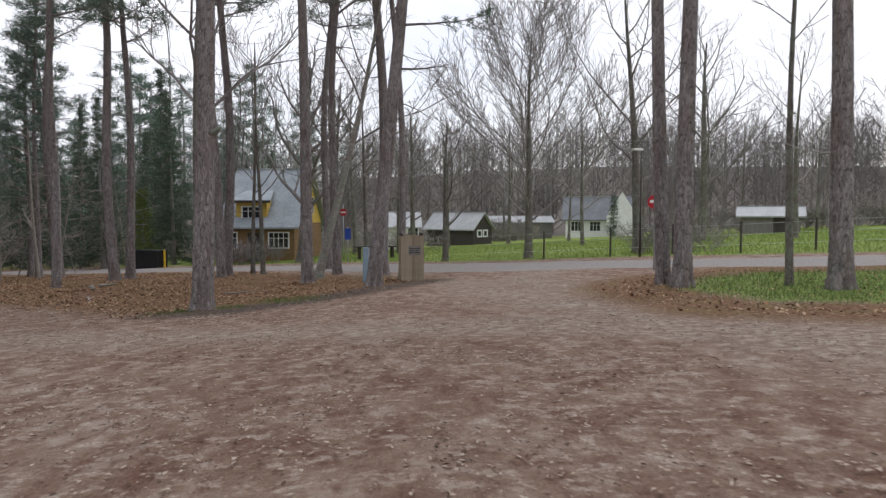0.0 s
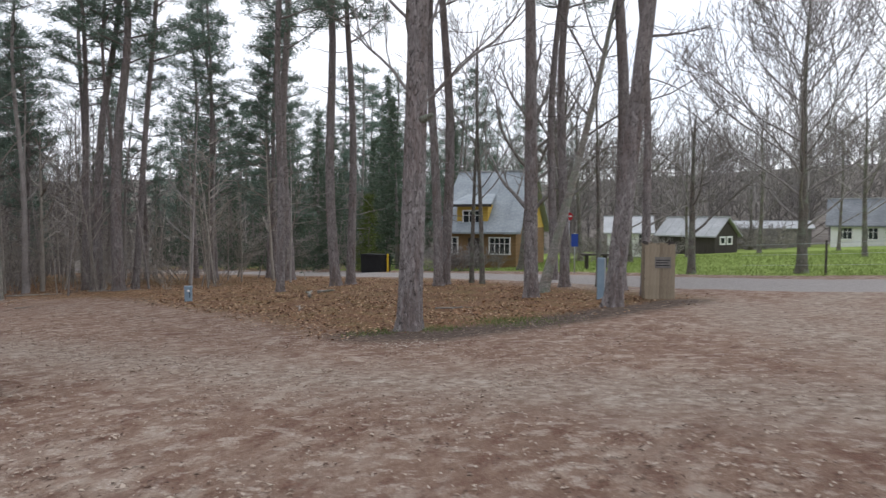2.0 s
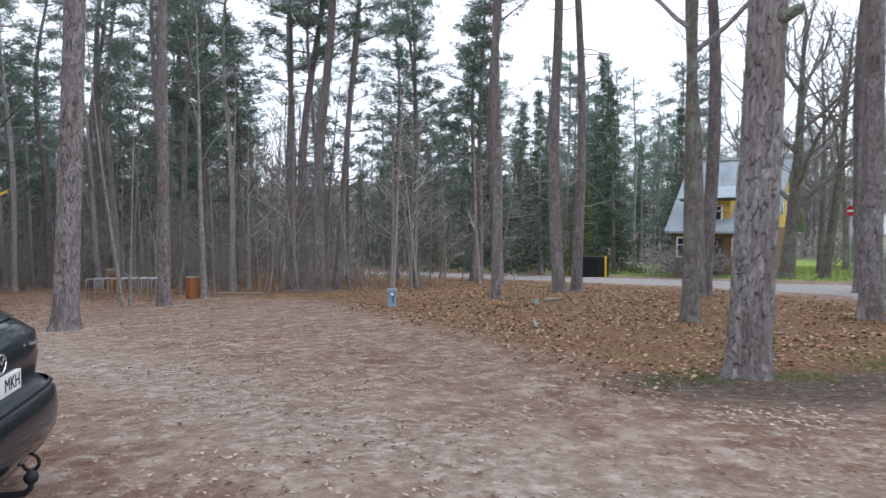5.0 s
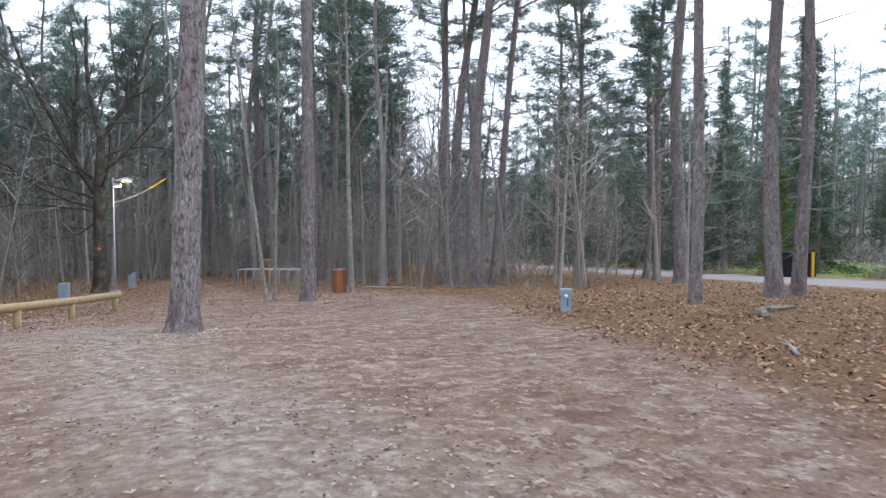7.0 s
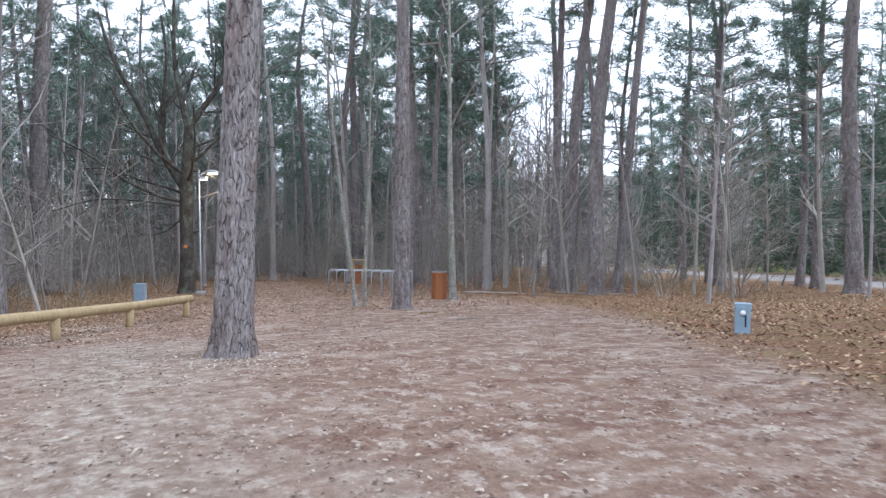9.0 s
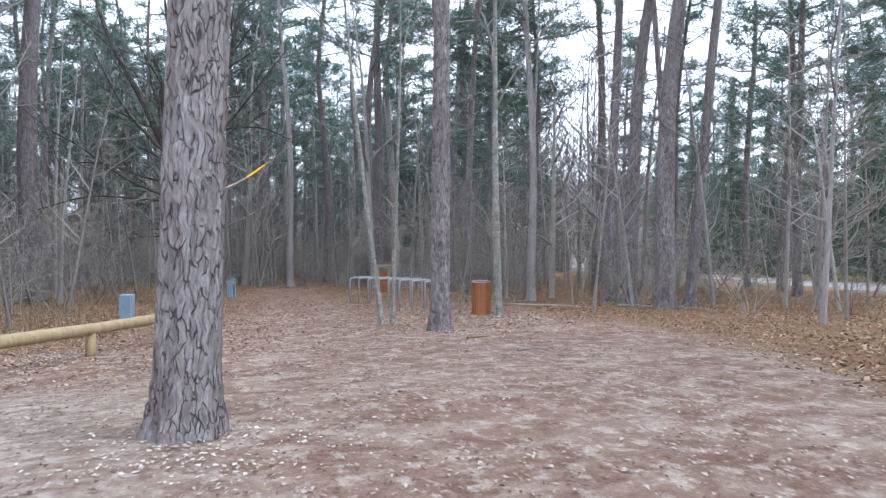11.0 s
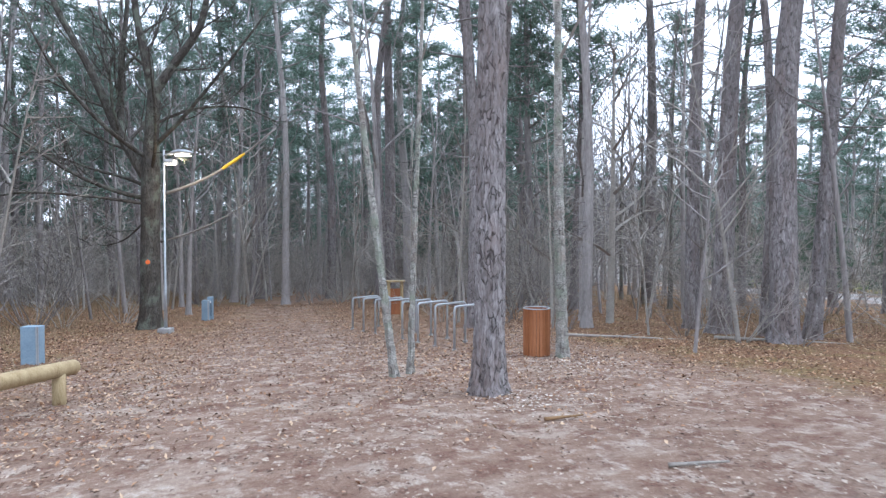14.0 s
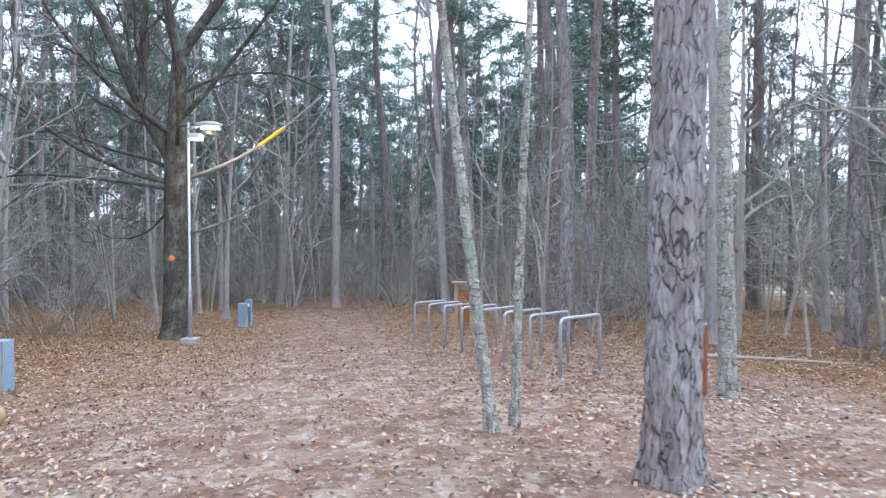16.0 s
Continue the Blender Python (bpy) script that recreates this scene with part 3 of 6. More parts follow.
def sample(line, z):
    for a, b in zip(line, line[1:]):
        if b.z >= z:
            return a.lerp(b, (z - a.z) / max(b.z - a.z, 1e-6))
    return line[-1].copy()


def trunk_shape(rng, h, r, lean, close=0.0, sway=0.05, sides=12, top=0.3):
    """A tapered trunk with a flared foot, sunk a little into the soil."""
    line = trunk_line(rng, h, lean, sway)
    lobes, ph = rng.choice((4, 5, 6)), rng.uniform(0, 6)
    shape = Shape()

    def radius(z):
        flare = 1 + (0.33 if close and r > 0.12 else 0.42 if r > 0.12 else 0.2) * math.exp(-max(z, 0) / 0.24)
        return r * flare * (1 - (1 - top) * max(z, 0) / h)

    if close:
        zs = list(np.arange(-0.15, min(close, h), 0.035)) + list(np.arange(min(close, h), h, 0.5)) + [h]
        rel = plates(16.0, 0.2, 0.017)

        def foot(p, q, rr):
            lob = 1 + 0.15 * math.exp(-max(p.z, 0) / 0.3) * math.sin(lobes * math.atan2(q.y, q.x) + ph)
            return rel(p, q, rr * lob) if p.z < close else rr

        shape.ring_tube([sample(line, max(z, 0)) + Vector((0, 0, min(z, 0))) for z in zs], [radius(z) for z in zs], 84, False, foot)
    else:
        zs = [-0.2, 0.0, 0.08, 0.2, 0.4, 0.8] + list(np.linspace(1.5, h, 12))

        def foot(p, q, rr):
            return rr * (1 + 0.12 * math.exp(-max(p.z, 0) / 0.3) * math.sin(lobes * math.atan2(q.y, q.x) + ph))

        shape.ring_tube([sample(line, max(z, 0)) + Vector((0, 0, min(z, 0))) for z in zs], [radius(z) for z in zs], sides, False, foot)
    return shape, line


def needles(rng, centres, per, size, width, droop=0.0):
    """Tufts of thin blades round each centre."""
    c = np.repeat(np.array([tuple(p) for p in centres]), per, 0)
    n = len(c)
    g = np.random.default_rng(rng.randrange(1 << 30))
    d = g.normal(size=(n, 3)) * [1, 1, 0.75] + [0, 0, 0.12 - droop]
    d /= np.linalg.norm(d, axis=1, keepdims=True)
    s = np.cross(d, g.normal(size=(n, 3)))
    s /= np.linalg.norm(s, axis=1, keepdims=True) + 1e-9
    ln = size * g.uniform(0.5, 1.15, (n, 1))
    start = c + d * ln * g.uniform(-0.35, 0.2, (n, 1)) + g.normal(size=(n, 3)) * size * 0.28
    v = np.stack([start - s * width, start + s * width, start + d * ln], 1).reshape(-1, 3)
    return v, np.arange(3 * n).reshape(-1, 3)


def pine(seed, h=20.0, r=0.22, lean=(0, 0), close=0.0, crown_at=0.55, boughs=26, bark=None, per=22, dead=10, sway=0.05, tuft=0.34, light=False):
    rng = random.Random(seed)
    root = new("pine_tree")
    shape, line = trunk_shape(rng, h, r, lean, close, sway)
    part("trunk", shape, bark or M_PINE, root, smooth=True)
    limbs, tufts = Shape(), []
    for k in range(dead):
        z = h * rng.uniform(0.12, crown_at)
        a = rng.uniform(0, 6.28)
        pts = wander(rng, sample(line, z), (math.cos(a), math.sin(a), rng.uniform(-0.25, 0.2)), rng.uniform(0.5, 2.0), 4, 0.22)
        limbs.ring_tube(pts, [0.022, 0.017, 0.012, 0.008, 0.004], 4, False)
        if rng.random() < 0.6:
            limbs.ring_tube(wander(rng, pts[2], (math.cos(a + 1), math.sin(a + 1), 0), 0.5, 3, 0.25), [0.008, 0.006, 0.004, 0.003], 3, False)
    for k in range(boughs):
        f = (k + rng.random()) / boughs
        z = h * (crown_at + (0.985 - crown_at) * f)
        a = k * 2.4 + rng.uniform(-0.5, 0.5)
        ln = (3.0 - 2.2 * f ** 1.6) * rng.uniform(0.65, 1.15) * h / 20
        pts = wander(rng, sample(line, z), (math.cos(a), math.sin(a), rng.uniform(-0.05, 0.4)), ln, 6, 0.16, 0.03)
        limbs.ring_tube(pts, [0.05 * (1 - 0.8 * i / 6) for i in range(7)], 3 if light else 4, False)
        for i in range(2, 7):
            for _ in range(2 if i < 6 else 3):
                side = wander(rng, pts[i], (rng.uniform(-1, 1), rng.uniform(-1, 1), rng.uniform(-0.15, 0.5)), rng.uniform(0.3, 0.8), 2, 0.2)
                if not light:
                    limbs.ring_tube(side, [0.014, 0.009, 0.005], 3, False)
                tufts += [side[1], side[2]]
    tagged(part("branching", limbs, M_TWIG, root, "bare brown boughs and dead stubs"), kind="stuff")
    v, f = needles(rng, tufts, per, tuft, 0.026 if light else 0.017)
    crown = new("crown", triangles("crown", v, f, M_NEEDLE))
    crown.parent = root
    tagged(crown, "loose tufts of grey-green needles")
    return tagged(root, "tall pine with plated grey-brown bark in the wood", "tree", "forest trees")


def spruce(seed, h=14.0, r=0.16, low=0.08, wide=0.2, material=None, name="spruce_tree", label="dark green spruce with drooping branches behind the road", per=14):
    rng = random.Random(seed)
    root = new(name)
    shape, line = trunk_shape(rng, h, r, (0, 0), 0, 0.03, 8, 0.08)
    part("trunk", shape, M_FARBARK, root, smooth=True)
    limbs, tufts = Shape(), []
    whorls = int(h * 2.6)
    for k in range(whorls):
        f = (k + 0.5) / whorls
        z = h * (low + (0.99 - low) * f)
        for j in range(5):
            a = rng.uniform(0, 6.28)
            ln = max(0.25, h * wide * (1 - f) ** 0.85 * rng.uniform(0.55, 1.15))
            pts = wander(rng, sample(line, z), (math.cos(a), math.sin(a), 0.15 - 0.45 * (1 - f)), ln, 4, 0.08, 0.02)
            limbs.ring_tube(pts, [0.022, 0.017, 0.012, 0.008, 0.004], 3, False)
            m = max(2, int(ln / 0.28))
            for i in range(m):
                q = pts[0].lerp(pts[-1], 0.25 + 0.75 * i / m)
                tufts.append(q + Vector((rng.uniform(-0.15, 0.15), rng.uniform(-0.15, 0.15), rng.uniform(-0.2, 0.02))))
    tagged(part("branching", limbs, M_TWIG, root), kind="stuff")
    v, f = needles(rng, tufts, per, 0.34, 0.022, 0.35)
    crown = new("crown", triangles("crown", v, f, material or M_SPRUCE))
    crown.parent = root
    return tagged(root, label, "tree", "forest trees")


def bare_tree(seed, h=11.0, r=0.2, lean=(0, 0), fork=0.25, limbs=11, kids=(7, 6, 4), spread=0.62, bark=None, twig=None, label="", name="bare_tree", sway=0.1, close=0.0, reach=0.42, lift=0.05, thick=0.4, bend=0.18, least=0.004):
    """A leafless tree: a trunk that carries limbs, branches and twigs."""
    rng = random.Random(seed)
    root = new(name)
    shape, line = trunk_shape(rng, h * 0.9, r, lean, close, sway, 12, 0.15)
    part("trunk", shape, bark or M_GREYBARK, root, smooth=True)
    crown = Shape()
    for k in range(limbs):
        f = fork + (0.95 - fork) * (k + rng.random() * 0.8) / limbs
        a = k * 2.4 + rng.uniform(-0.4, 0.4)
        up = 0.55 + 0.6 * f
        grow(rng, crown, sample(line, h * 0.9 * f), (math.cos(a), math.sin(a), up), h * reach * (1.15 - 0.75 * f), r * (thick - 0.6 * thick * f), len(kids) - 1, kids, spread, bend, lift, least=least)
    tagged(part("branching", crown, twig or M_TWIG, root, "bare twigs without leaves"), kind="stuff")
    return tagged(root, label or "leafless deciduous tree with fine dark twigs", "tree", "bare trees")


def sapling(seed, h=5.0, r=0.035, pale=False, lean=(0, 0)):
    rng = random.Random(seed)
    root = new("sapling")
    line = trunk_line(rng, h, lean, 0.14, 9)
    stem = Shape().ring_tube([line[0] - Vector((0, 0, 0.15))] + line, [r * 1.25] + [r * (1 - 0.85 * i / 9) for i in range(10)], 6, False)
    part("stem", stem, M_PALETWIG if pale else M_FARBARK, root, smooth=True)
    twigs = Shape()
    for k in range(12):
        f = 0.22 + 0.75 * (k + rng.random()) / 12
        a = rng.uniform(0, 6.28)
        grow(rng, twigs, sample(line, h * f), (math.cos(a), math.sin(a), 0.55), h * 0.34 * (1.2 - f), r * 0.42, 1, (5,), 0.7, 0.24, 0.03)
    tagged(part("twig_crown", twigs, M_PALETWIG if pale else M_TWIG, root), kind="stuff")
    return tagged(root, "thin leafless sapling with crooked pale stem" if pale else "thin leafless sapling with dark stem", "sapling", "undergrowth saplings")


def shrub(seed, h=2.4, stems=9, pale=False, least=0.004):
    rng = random.Random(seed)
    shape = Shape()
    for _ in range(stems):
        a = rng.uniform(0, 6.28)
        grow(rng, shape, (0.25 * math.cos(a) * rng.random(), 0.25 * math.sin(a) * rng.random(), -0.05), (0.75 * math.cos(a), 0.75 * math.sin(a), 1), h * rng.uniform(0.6, 1.1), 0.014, 2, (4, 3), 0.7, 0.22, 0.0, least=least)
    ob = new("shrub", shape.mesh("shrub", M_PALETWIG if pale else M_TWIG, False))
    return tagged(ob, "leafless tangled shrub of thin grey stems", "shrub", "undergrowth shrubs")


def stand(ob, x, y, turn=0.0, scale=1.0, sink=0.03):
    """Puts a thing on the ground."""
    ob.matrix_basis = pose(x, y, float(ground_z(x, y)) - sink, 0, 0, turn) @ Matrix.Scale(scale, 4)
    return ob


# The pines and bare trees that stand round the clearing, one by one: place, radius, lean.
NEAR_PINES = [
    (-5.1, 16.35, 0.25, (0.03, 0.012), 7.0, "stout pine with thick plated bark at the leafy island's tip"),
    (-17.68, 14.94, 0.248, (0.027, 0.038), 7.0, "stout leaning pine with chunky plated bark on bare dirt"),
    (-23.55, 21.2, 0.2, (0.01, 0.004), 7.0, "straight pine with long plated bark before the bike racks"),
    (-4.05, 24.0, 0.215, (-0.01, 0.0), 5.0, "straight grey-barked pine in the leafy island"),
    (-1.48, 21.0, 0.235, (0.10, 0.02), 5.0, "leaning pine with flaking grey bark beside a plank enclosure"),
    (5.8, 16.3, 0.175, (-0.045, 0.0), 4.0, "slender pine standing close beside another at the grass verge"),
    (5.95, 15.5, 0.205, (0.012, 0.0), 4.0, "stout pine of a close pair at the grass verge"),
    (8.28, 13.4, 0.215, (-0.025, 0.0), 4.0, "stout straight pine standing in the grass verge"),
]
for i, (x, y, r, lean, close, label) in enumerate(NEAR_PINES):
    tree = tagged(stand(pine(100 + i, 21, r, lean, close, 0.62 if i != 4 else 0.5, 24, dead=4, sway=0.03), x, y), label)
    if i == 0:
        k0 = Vector((0.12 + r * 0.7, 0.05 - 0.1, 4.15))
        part("branch_stub", Shape().ring_tube([k0 - Vector((0.12, 0, 0)), k0 + Vector((0.06, -0.02, 0.02)), k0 + Vector((0.2, -0.03, 0.08)), k0 + Vector((0.24, -0.03, 0.1))], [0.09, 0.075, 0.06, 0.03], 12), M_GREYBARK, tree, "broken grey branch stub", True)

    if i == 4:
        rng = random.Random(61)
        twigs, tufts = Shape(), []
        for z, out, rise in ((7.9, 2.7, 0.25), (8.7, 2.4, 0.4), (9.4, 2.6, 0.6), (6.6, 1.5, -0.1)):
            p0 = Vector((0.1 * z, 0.02 * z, z))
            bough_line = wander(rng, p0, (1, rng.uniform(-0.4, 0.1), rise / out), out, 8, 0.12)
            twigs.ring_tube(bough_line, [0.045 - 0.0045 * k for k in range(9)], 5, False)
            for k in range(2, 9):
                for _ in range(2):
                    side = wander(rng, bough_line[k], (rng.uniform(-0.2, 1), rng.uniform(-1, 1), rng.uniform(-0.3, 0.5)), rng.uniform(0.3, 0.8), 3, 0.25)
                    twigs.ring_tube(side, [0.012, 0.009, 0.007, 0.004], 3, False)
                    tufts += side[1:] if z > 7 and k > 3 else []
        tagged(part("low_bough", twigs, M_TWIG, tree, "crooked low boughs"), kind="stuff")
        nv, nf = needles(rng, tufts, 26, 0.16, 0.009)
        spray = new("needle_spray", triangles("needle_spray", nv, nf, M_NEEDLE))
        spray.parent = tree
        tagged(spray, "sparse grey-green needle tufts")

MORE_PINES = [
    (-8.5, 29.4, 0.22), (-0.78, 24.6, 0.13), (-13.3, 29.5, 0.22), (-12.95, 30.2, 0.19), (-14.2, 26.6, 0.16), (-3.6, 28.1, 0.18), (-1.63, 26.4, 0.22), (-4.5, 31.6, 0.18), (-8.45, 28.5, 0.19),
    (-27.9, 30.9, 0.19), (-26.75, 30.4, 0.24), (-24.75, 29.7, 0.29), (-24.75, 30.75, 0.17), (-25.7, 30.5, 0.11), (-19.4, 36.2, 0.28), (-27.9, 12.9, 0.19), (-41, 15.1, 0.38),
    (-36.8, 30.5, 0.22), (-31.2, 26.4, 0.16), (-34.2, 29.5, 0.15), (-36.9, 40.0, 0.28), (-42.8, 35.6, 0.32), (-45.0, 31.4, 0.3), (-43.7, 30.3, 0.24), (-50.3, 30.8, 0.25),
]
LEANS = [(0.012, 0.0), (0.035, 0.05), (0.008, 0.014), (0.045, 0.07), (0.0, 0.01)]
for i, (x, y, r) in enumerate(MORE_PINES):
    rng = random.Random(i + 40)
    slim = i in (1, 5, 6)
    tagged(stand(pine(200 + i, rng.uniform(18, 22), r, LEANS[i - 9] if 8 < i < 14 else (rng.uniform(-0.035, 0.04), rng.uniform(-0.03, 0.03)), 0, rng.uniform(0.5, 0.62), 20, dead=18, bark=M_PINE, per=16, sway=0.16), x, y),
           "slim reddish-topped pine behind the plank bin store" if slim else "")

BARE = [
    (-7.2, 22.3, 0.17, 13, (0.01, 0), 0.45, 8, "bare grey tree leaning over the leaf litter"),
    (-7.0, 29.6, 0.11, 11, (-0.02, 0), 0.3, 8, "slim bare tree beside the road"), (-7.6, 30.2, 0.10, 11, (0.02, 0), 0.3, 8, "slim bare tree beside the road"),
    (-4.0, 25.8, 0.17, 13, (0.24, 0.02), 0.4, 7, "pale trunk leaning steeply across its neighbours"),
    (-7.7, 41.6, 0.33, 13, (0.07, 0.0), 0.22, 12, "dark forked tree with heavy limbs before the yellow house"),
    (-6.2, 42.0, 0.22, 12, (0.10, 0.0), 0.3, 10, "dark tree with crooked limbs before the yellow house"),
    (-2.4, 27.8, 0.09, 9, (0.0, 0), 0.3, 8, "slim bare tree at the road's edge"),
    (7.9, 14.6, 0.085, 11, (-0.005, 0), 0.35, 9, "slender bare tree in the grass verge"),
    (17.5, 44.0, 0.3, 14, (0.02, 0), 0.25, 11, "tall bare tree on the far lawn"), (10.0, 32.5, 0.24, 14, (-0.05, 0), 0.25, 11, "tall bare tree at the lawn's edge"),
    (21.5, 40.0, 0.16, 12, (0.0, 0), 0.25, 9, "bare tree on the far lawn"),
]
for i, (x, y, r, h, lean, fork, limbs, label) in enumerate(BARE):
    slender = i == 7
    stand(bare_tree(300 + i, h, r, lean, 0.5 if slender else fork, limbs if i in (4, 5) else limbs + 2, (5, 3) if slender else (6, 5, 4), 0.55, M_PALEBARK if i == 3 else M_GREYBARK, M_TWIG, label,
                    thick=0.5 if i in (0, 4, 5) else 0.32, reach=0.15 if slender else 0.45, lift=0.09, bend=0.2, least=0.008), x, y)
stand(bare_tree(340, 12.0, 0.21, (0.01, 0), 0.15, 30, (9, 8, 5, 3), 0.42, M_GREYBARK, M_TWIG, "broad leafless tree with dense fine twigs at the lawn", "lime_tree", 0.08, 0, 0.56, 0.08, 0.24, 0.17, 0.009), 4.95, 33.6)
stand(bare_tree(341, 7.5, 0.17, (0.03, 0), 0.25, 9, (7, 6, 4), 0.7, M_GREYBARK, M_TWIG, "crooked leafless apple tree at the lawn's edge", "apple_tree", 0.2, 0, 0.5), 0.9, 34.5)


def limb(rng, shape, pts, r0, r1, side=0, reach=1.6, kids=(5, 4)):
    """A bough along a smooth line through pts, with side branches."""
    line = []
    n = len(pts)
    for i in range(n - 1):
        p0, p1, p2, p3 = pts[max(i - 1, 0)], pts[i], pts[i + 1], pts[min(i + 2, n - 1)]
        for k in range(5):
            t = k / 5
            line.append(0.5 * (2 * p1 + (p2 - p0) * t + (2 * p0 - 5 * p1 + 4 * p2 - p3) * t * t + (3 * p1 - p0 - 3 * p2 + p3) * t ** 3))
    line.append(pts[-1].copy())
    m = len(line) - 1
    shape.ring_tube(line, [r0 + (r1 - r0) * i / m for i in range(m + 1)], 9, False)
    for k in range(side):
        f = 0.2 + 0.8 * (k + rng.random()) / side
        i = min(int(f * m), m - 1)
        way = (line[i + 1] - line[i]).normalized()
        out = Vector((rng.uniform(-1, 1), rng.uniform(-1, 1), rng.uniform(-0.4, 0.6)))
        out = (out - way * out.dot(way)).normalized()
        grow(rng, shape, line[i], way * 0.75 + out * 0.7, reach * rng.uniform(0.6, 1.2), max(0.35 * (r0 + (r1 - r0) * f), 0.012), 2, kids, 0.55, 0.17, 0.03, least=0.005)


def oak_tree(x, y):
    """The forked oak: across is along the path's right, deep away from the walker."""
    rng = random.Random(77)
    root = new("oak_tree")
    across, deep = Vector((0.534, 0.845, 0)), Vector((-0.845, 0.534, 0))

    def at(a, d, h):
        return across * a + deep * d + Vector((0, 0, h))

    trunk = Shape()
    zs = [at(0, 0, -0.2), at(0, 0, 0), at(0.0, 0, 0.12), at(0.01, 0, 0.4), at(0.03, 0, 1.0), at(0.03, 0, 2.0), at(0.04, 0, 3.0), at(0.07, 0, 4.0), at(0.1, 0, 5.2), at(0.19, 0, 6.7)]
    trunk.ring_tube(zs, [0.44, 0.4, 0.34, 0.3, 0.27, 0.255, 0.25, 0.25, 0.2, 0.16], 18, False, lambda p, q, r: r * (1 + 0.06 * noise.noise(p * 1.5 + q * 1.5) + 0.1 * math.exp(-max(p.z, 0) / 0.3) * math.sin(5 * math.atan2(q.y, q.x))))
    part("trunk", trunk, M_OAKBARK, root, "dark mossy-footed trunk", True)
    crown = Shape()
    limb(rng, crown, [at(0.02, 0, 4.1), at(-0.45, 0.1, 4.8), at(-0.95, 0.2, 5.6), at(-1.65, 0.3, 7.1), at(-2.7, 0.2, 9.2), at(-3.3, 0.3, 11.0)], 0.19, 0.05, 14, 2.2)
    limb(rng, crown, [at(-0.8, 0.2, 5.3), at(-1.0, 0.6, 6.2), at(-1.05, 0.8, 7.6), at(-0.95, 1.0, 9.4), at(-1.2, 1.2, 11.2)], 0.12, 0.04, 10, 1.8)
    limb(rng, crown, [at(0.17, 0, 6.5), at(0.0, -0.1, 7.4), at(-0.25, -0.2, 9.1), at(-0.2, -0.3, 11.4)], 0.15, 0.05, 10, 1.8)
    limb(rng, crown, [at(0.19, 0, 6.5), at(0.7, 0.1, 7.3), at(1.4, 0.2, 8.4), at(1.7, 0.2, 9.8), at(2.3, 0.2, 11.4)], 0.14, 0.05, 10, 1.8)
    limb(rng, crown, [at(0.1, 0, 5.0), at(1.0, -0.3, 5.7), at(2.2, -0.5, 7.0), at(3.5, -0.6, 8.6)], 0.07, 0.02, 9, 1.5)
    limb(rng, crown, [at(0.1, 0, 5.6), at(1.1, 0.3, 6.1), at(2.4, 0.6, 6.2), at(3.4, 0.8, 5.8)], 0.045, 0.012, 7, 1.0)
    limb(rng, crown, [at(0, 0, 3.6), at(-0.9, -0.3, 3.85), at(-2.0, -0.6, 4.4), at(-3.3, -0.9, 5.4), at(-4.6, -1.0, 6.1)], 0.07, 0.018, 11, 1.5)
    limb(rng, crown, [at(0, 0, 3.9), at(-0.8, 0.5, 4.2), at(-2.0, 1.0, 4.5), at(-3.6, 1.4, 5.0), at(-5.0, 1.6, 5.0)], 0.06, 0.015, 9, 1.4)
    limb(rng, crown, [at(0, 0, 3.45), at(-1.1, -1.0, 3.62), at(-2.7, -1.5, 3.68), at(-4.2, -1.8, 3.25)], 0.045, 0.015, 3, 0.7)
    limb(rng, crown, [at(0, 0, 3.1), at(-0.9, 0.6, 2.5), at(-1.6, 0.9, 2.3)], 0.035, 0.01, 5, 0.8)
    limb(rng, crown, [at(0.1, 0, 4.4), at(0.6, -1.0, 4.9), at(1.0, -2.0, 5.8), at(1.2, -2.8, 7.0)], 0.06, 0.018, 8, 1.4)
    limb(rng, crown, [at(0, 0, 4.7), at(-0.6, -1.2, 5.4), at(-1.3, -2.2, 6.6), at(-1.8, -2.8, 8.0)], 0.07, 0.018, 9, 1.5)
    tagged(part("branching", crown, M_OAKBARK, root, "dark crooked boughs and bare twigs"), kind="stuff")
    tagged(root, "spreading bare oak with mossy foot beside the lamp post", "tree", "bare trees")
    return stand(root, x, y)


oak_tree(-36.95, 19.6)

# Pale birches and rowans by the racks.
stand(bare_tree(350, 12, 0.108, (-0.015, -0.02), 0.45, 7, (5, 4), 0.5, M_PALEBARK, M_PALETWIG, "lichen-grey birch standing beside the wooden bin", "birch_tree", 0.05, 3.0, 0.3), -25.5, 24.25)
stand(bare_tree(351, 11, 0.062, (-0.06, -0.09), 0.45, 7, (5, 4), 0.5, M_PALEBARK, M_PALETWIG, "thin pale trunk of a twin birch leaning away", "birch_tree", 0.1, 3.0, 0.3), -25.5, 20.95)
stand(bare_tree(352, 11, 0.05, (0.008, 0.012), 0.45, 7, (5, 4), 0.5, M_PALEBARK, M_PALETWIG, "thin pale trunk of a twin birch", "birch_tree", 0.12, 3.0, 0.3), -25.6, 21.28)

# ---- the wood round about ----
WALKED = [((4, -20), (0.4, 0.3), 13), ((0.4, 0.3), (-3.7, 7.7), 12), ((-3.7, 7.7), (-9.2, 12.1), 9.5), ((-9.2, 12.1), (-20, 17.5), 8.2), ((-20, 17.5), (-34, 22.4), 5.0), ((-34, 22.4), (-41, 25.0), 2.4)]


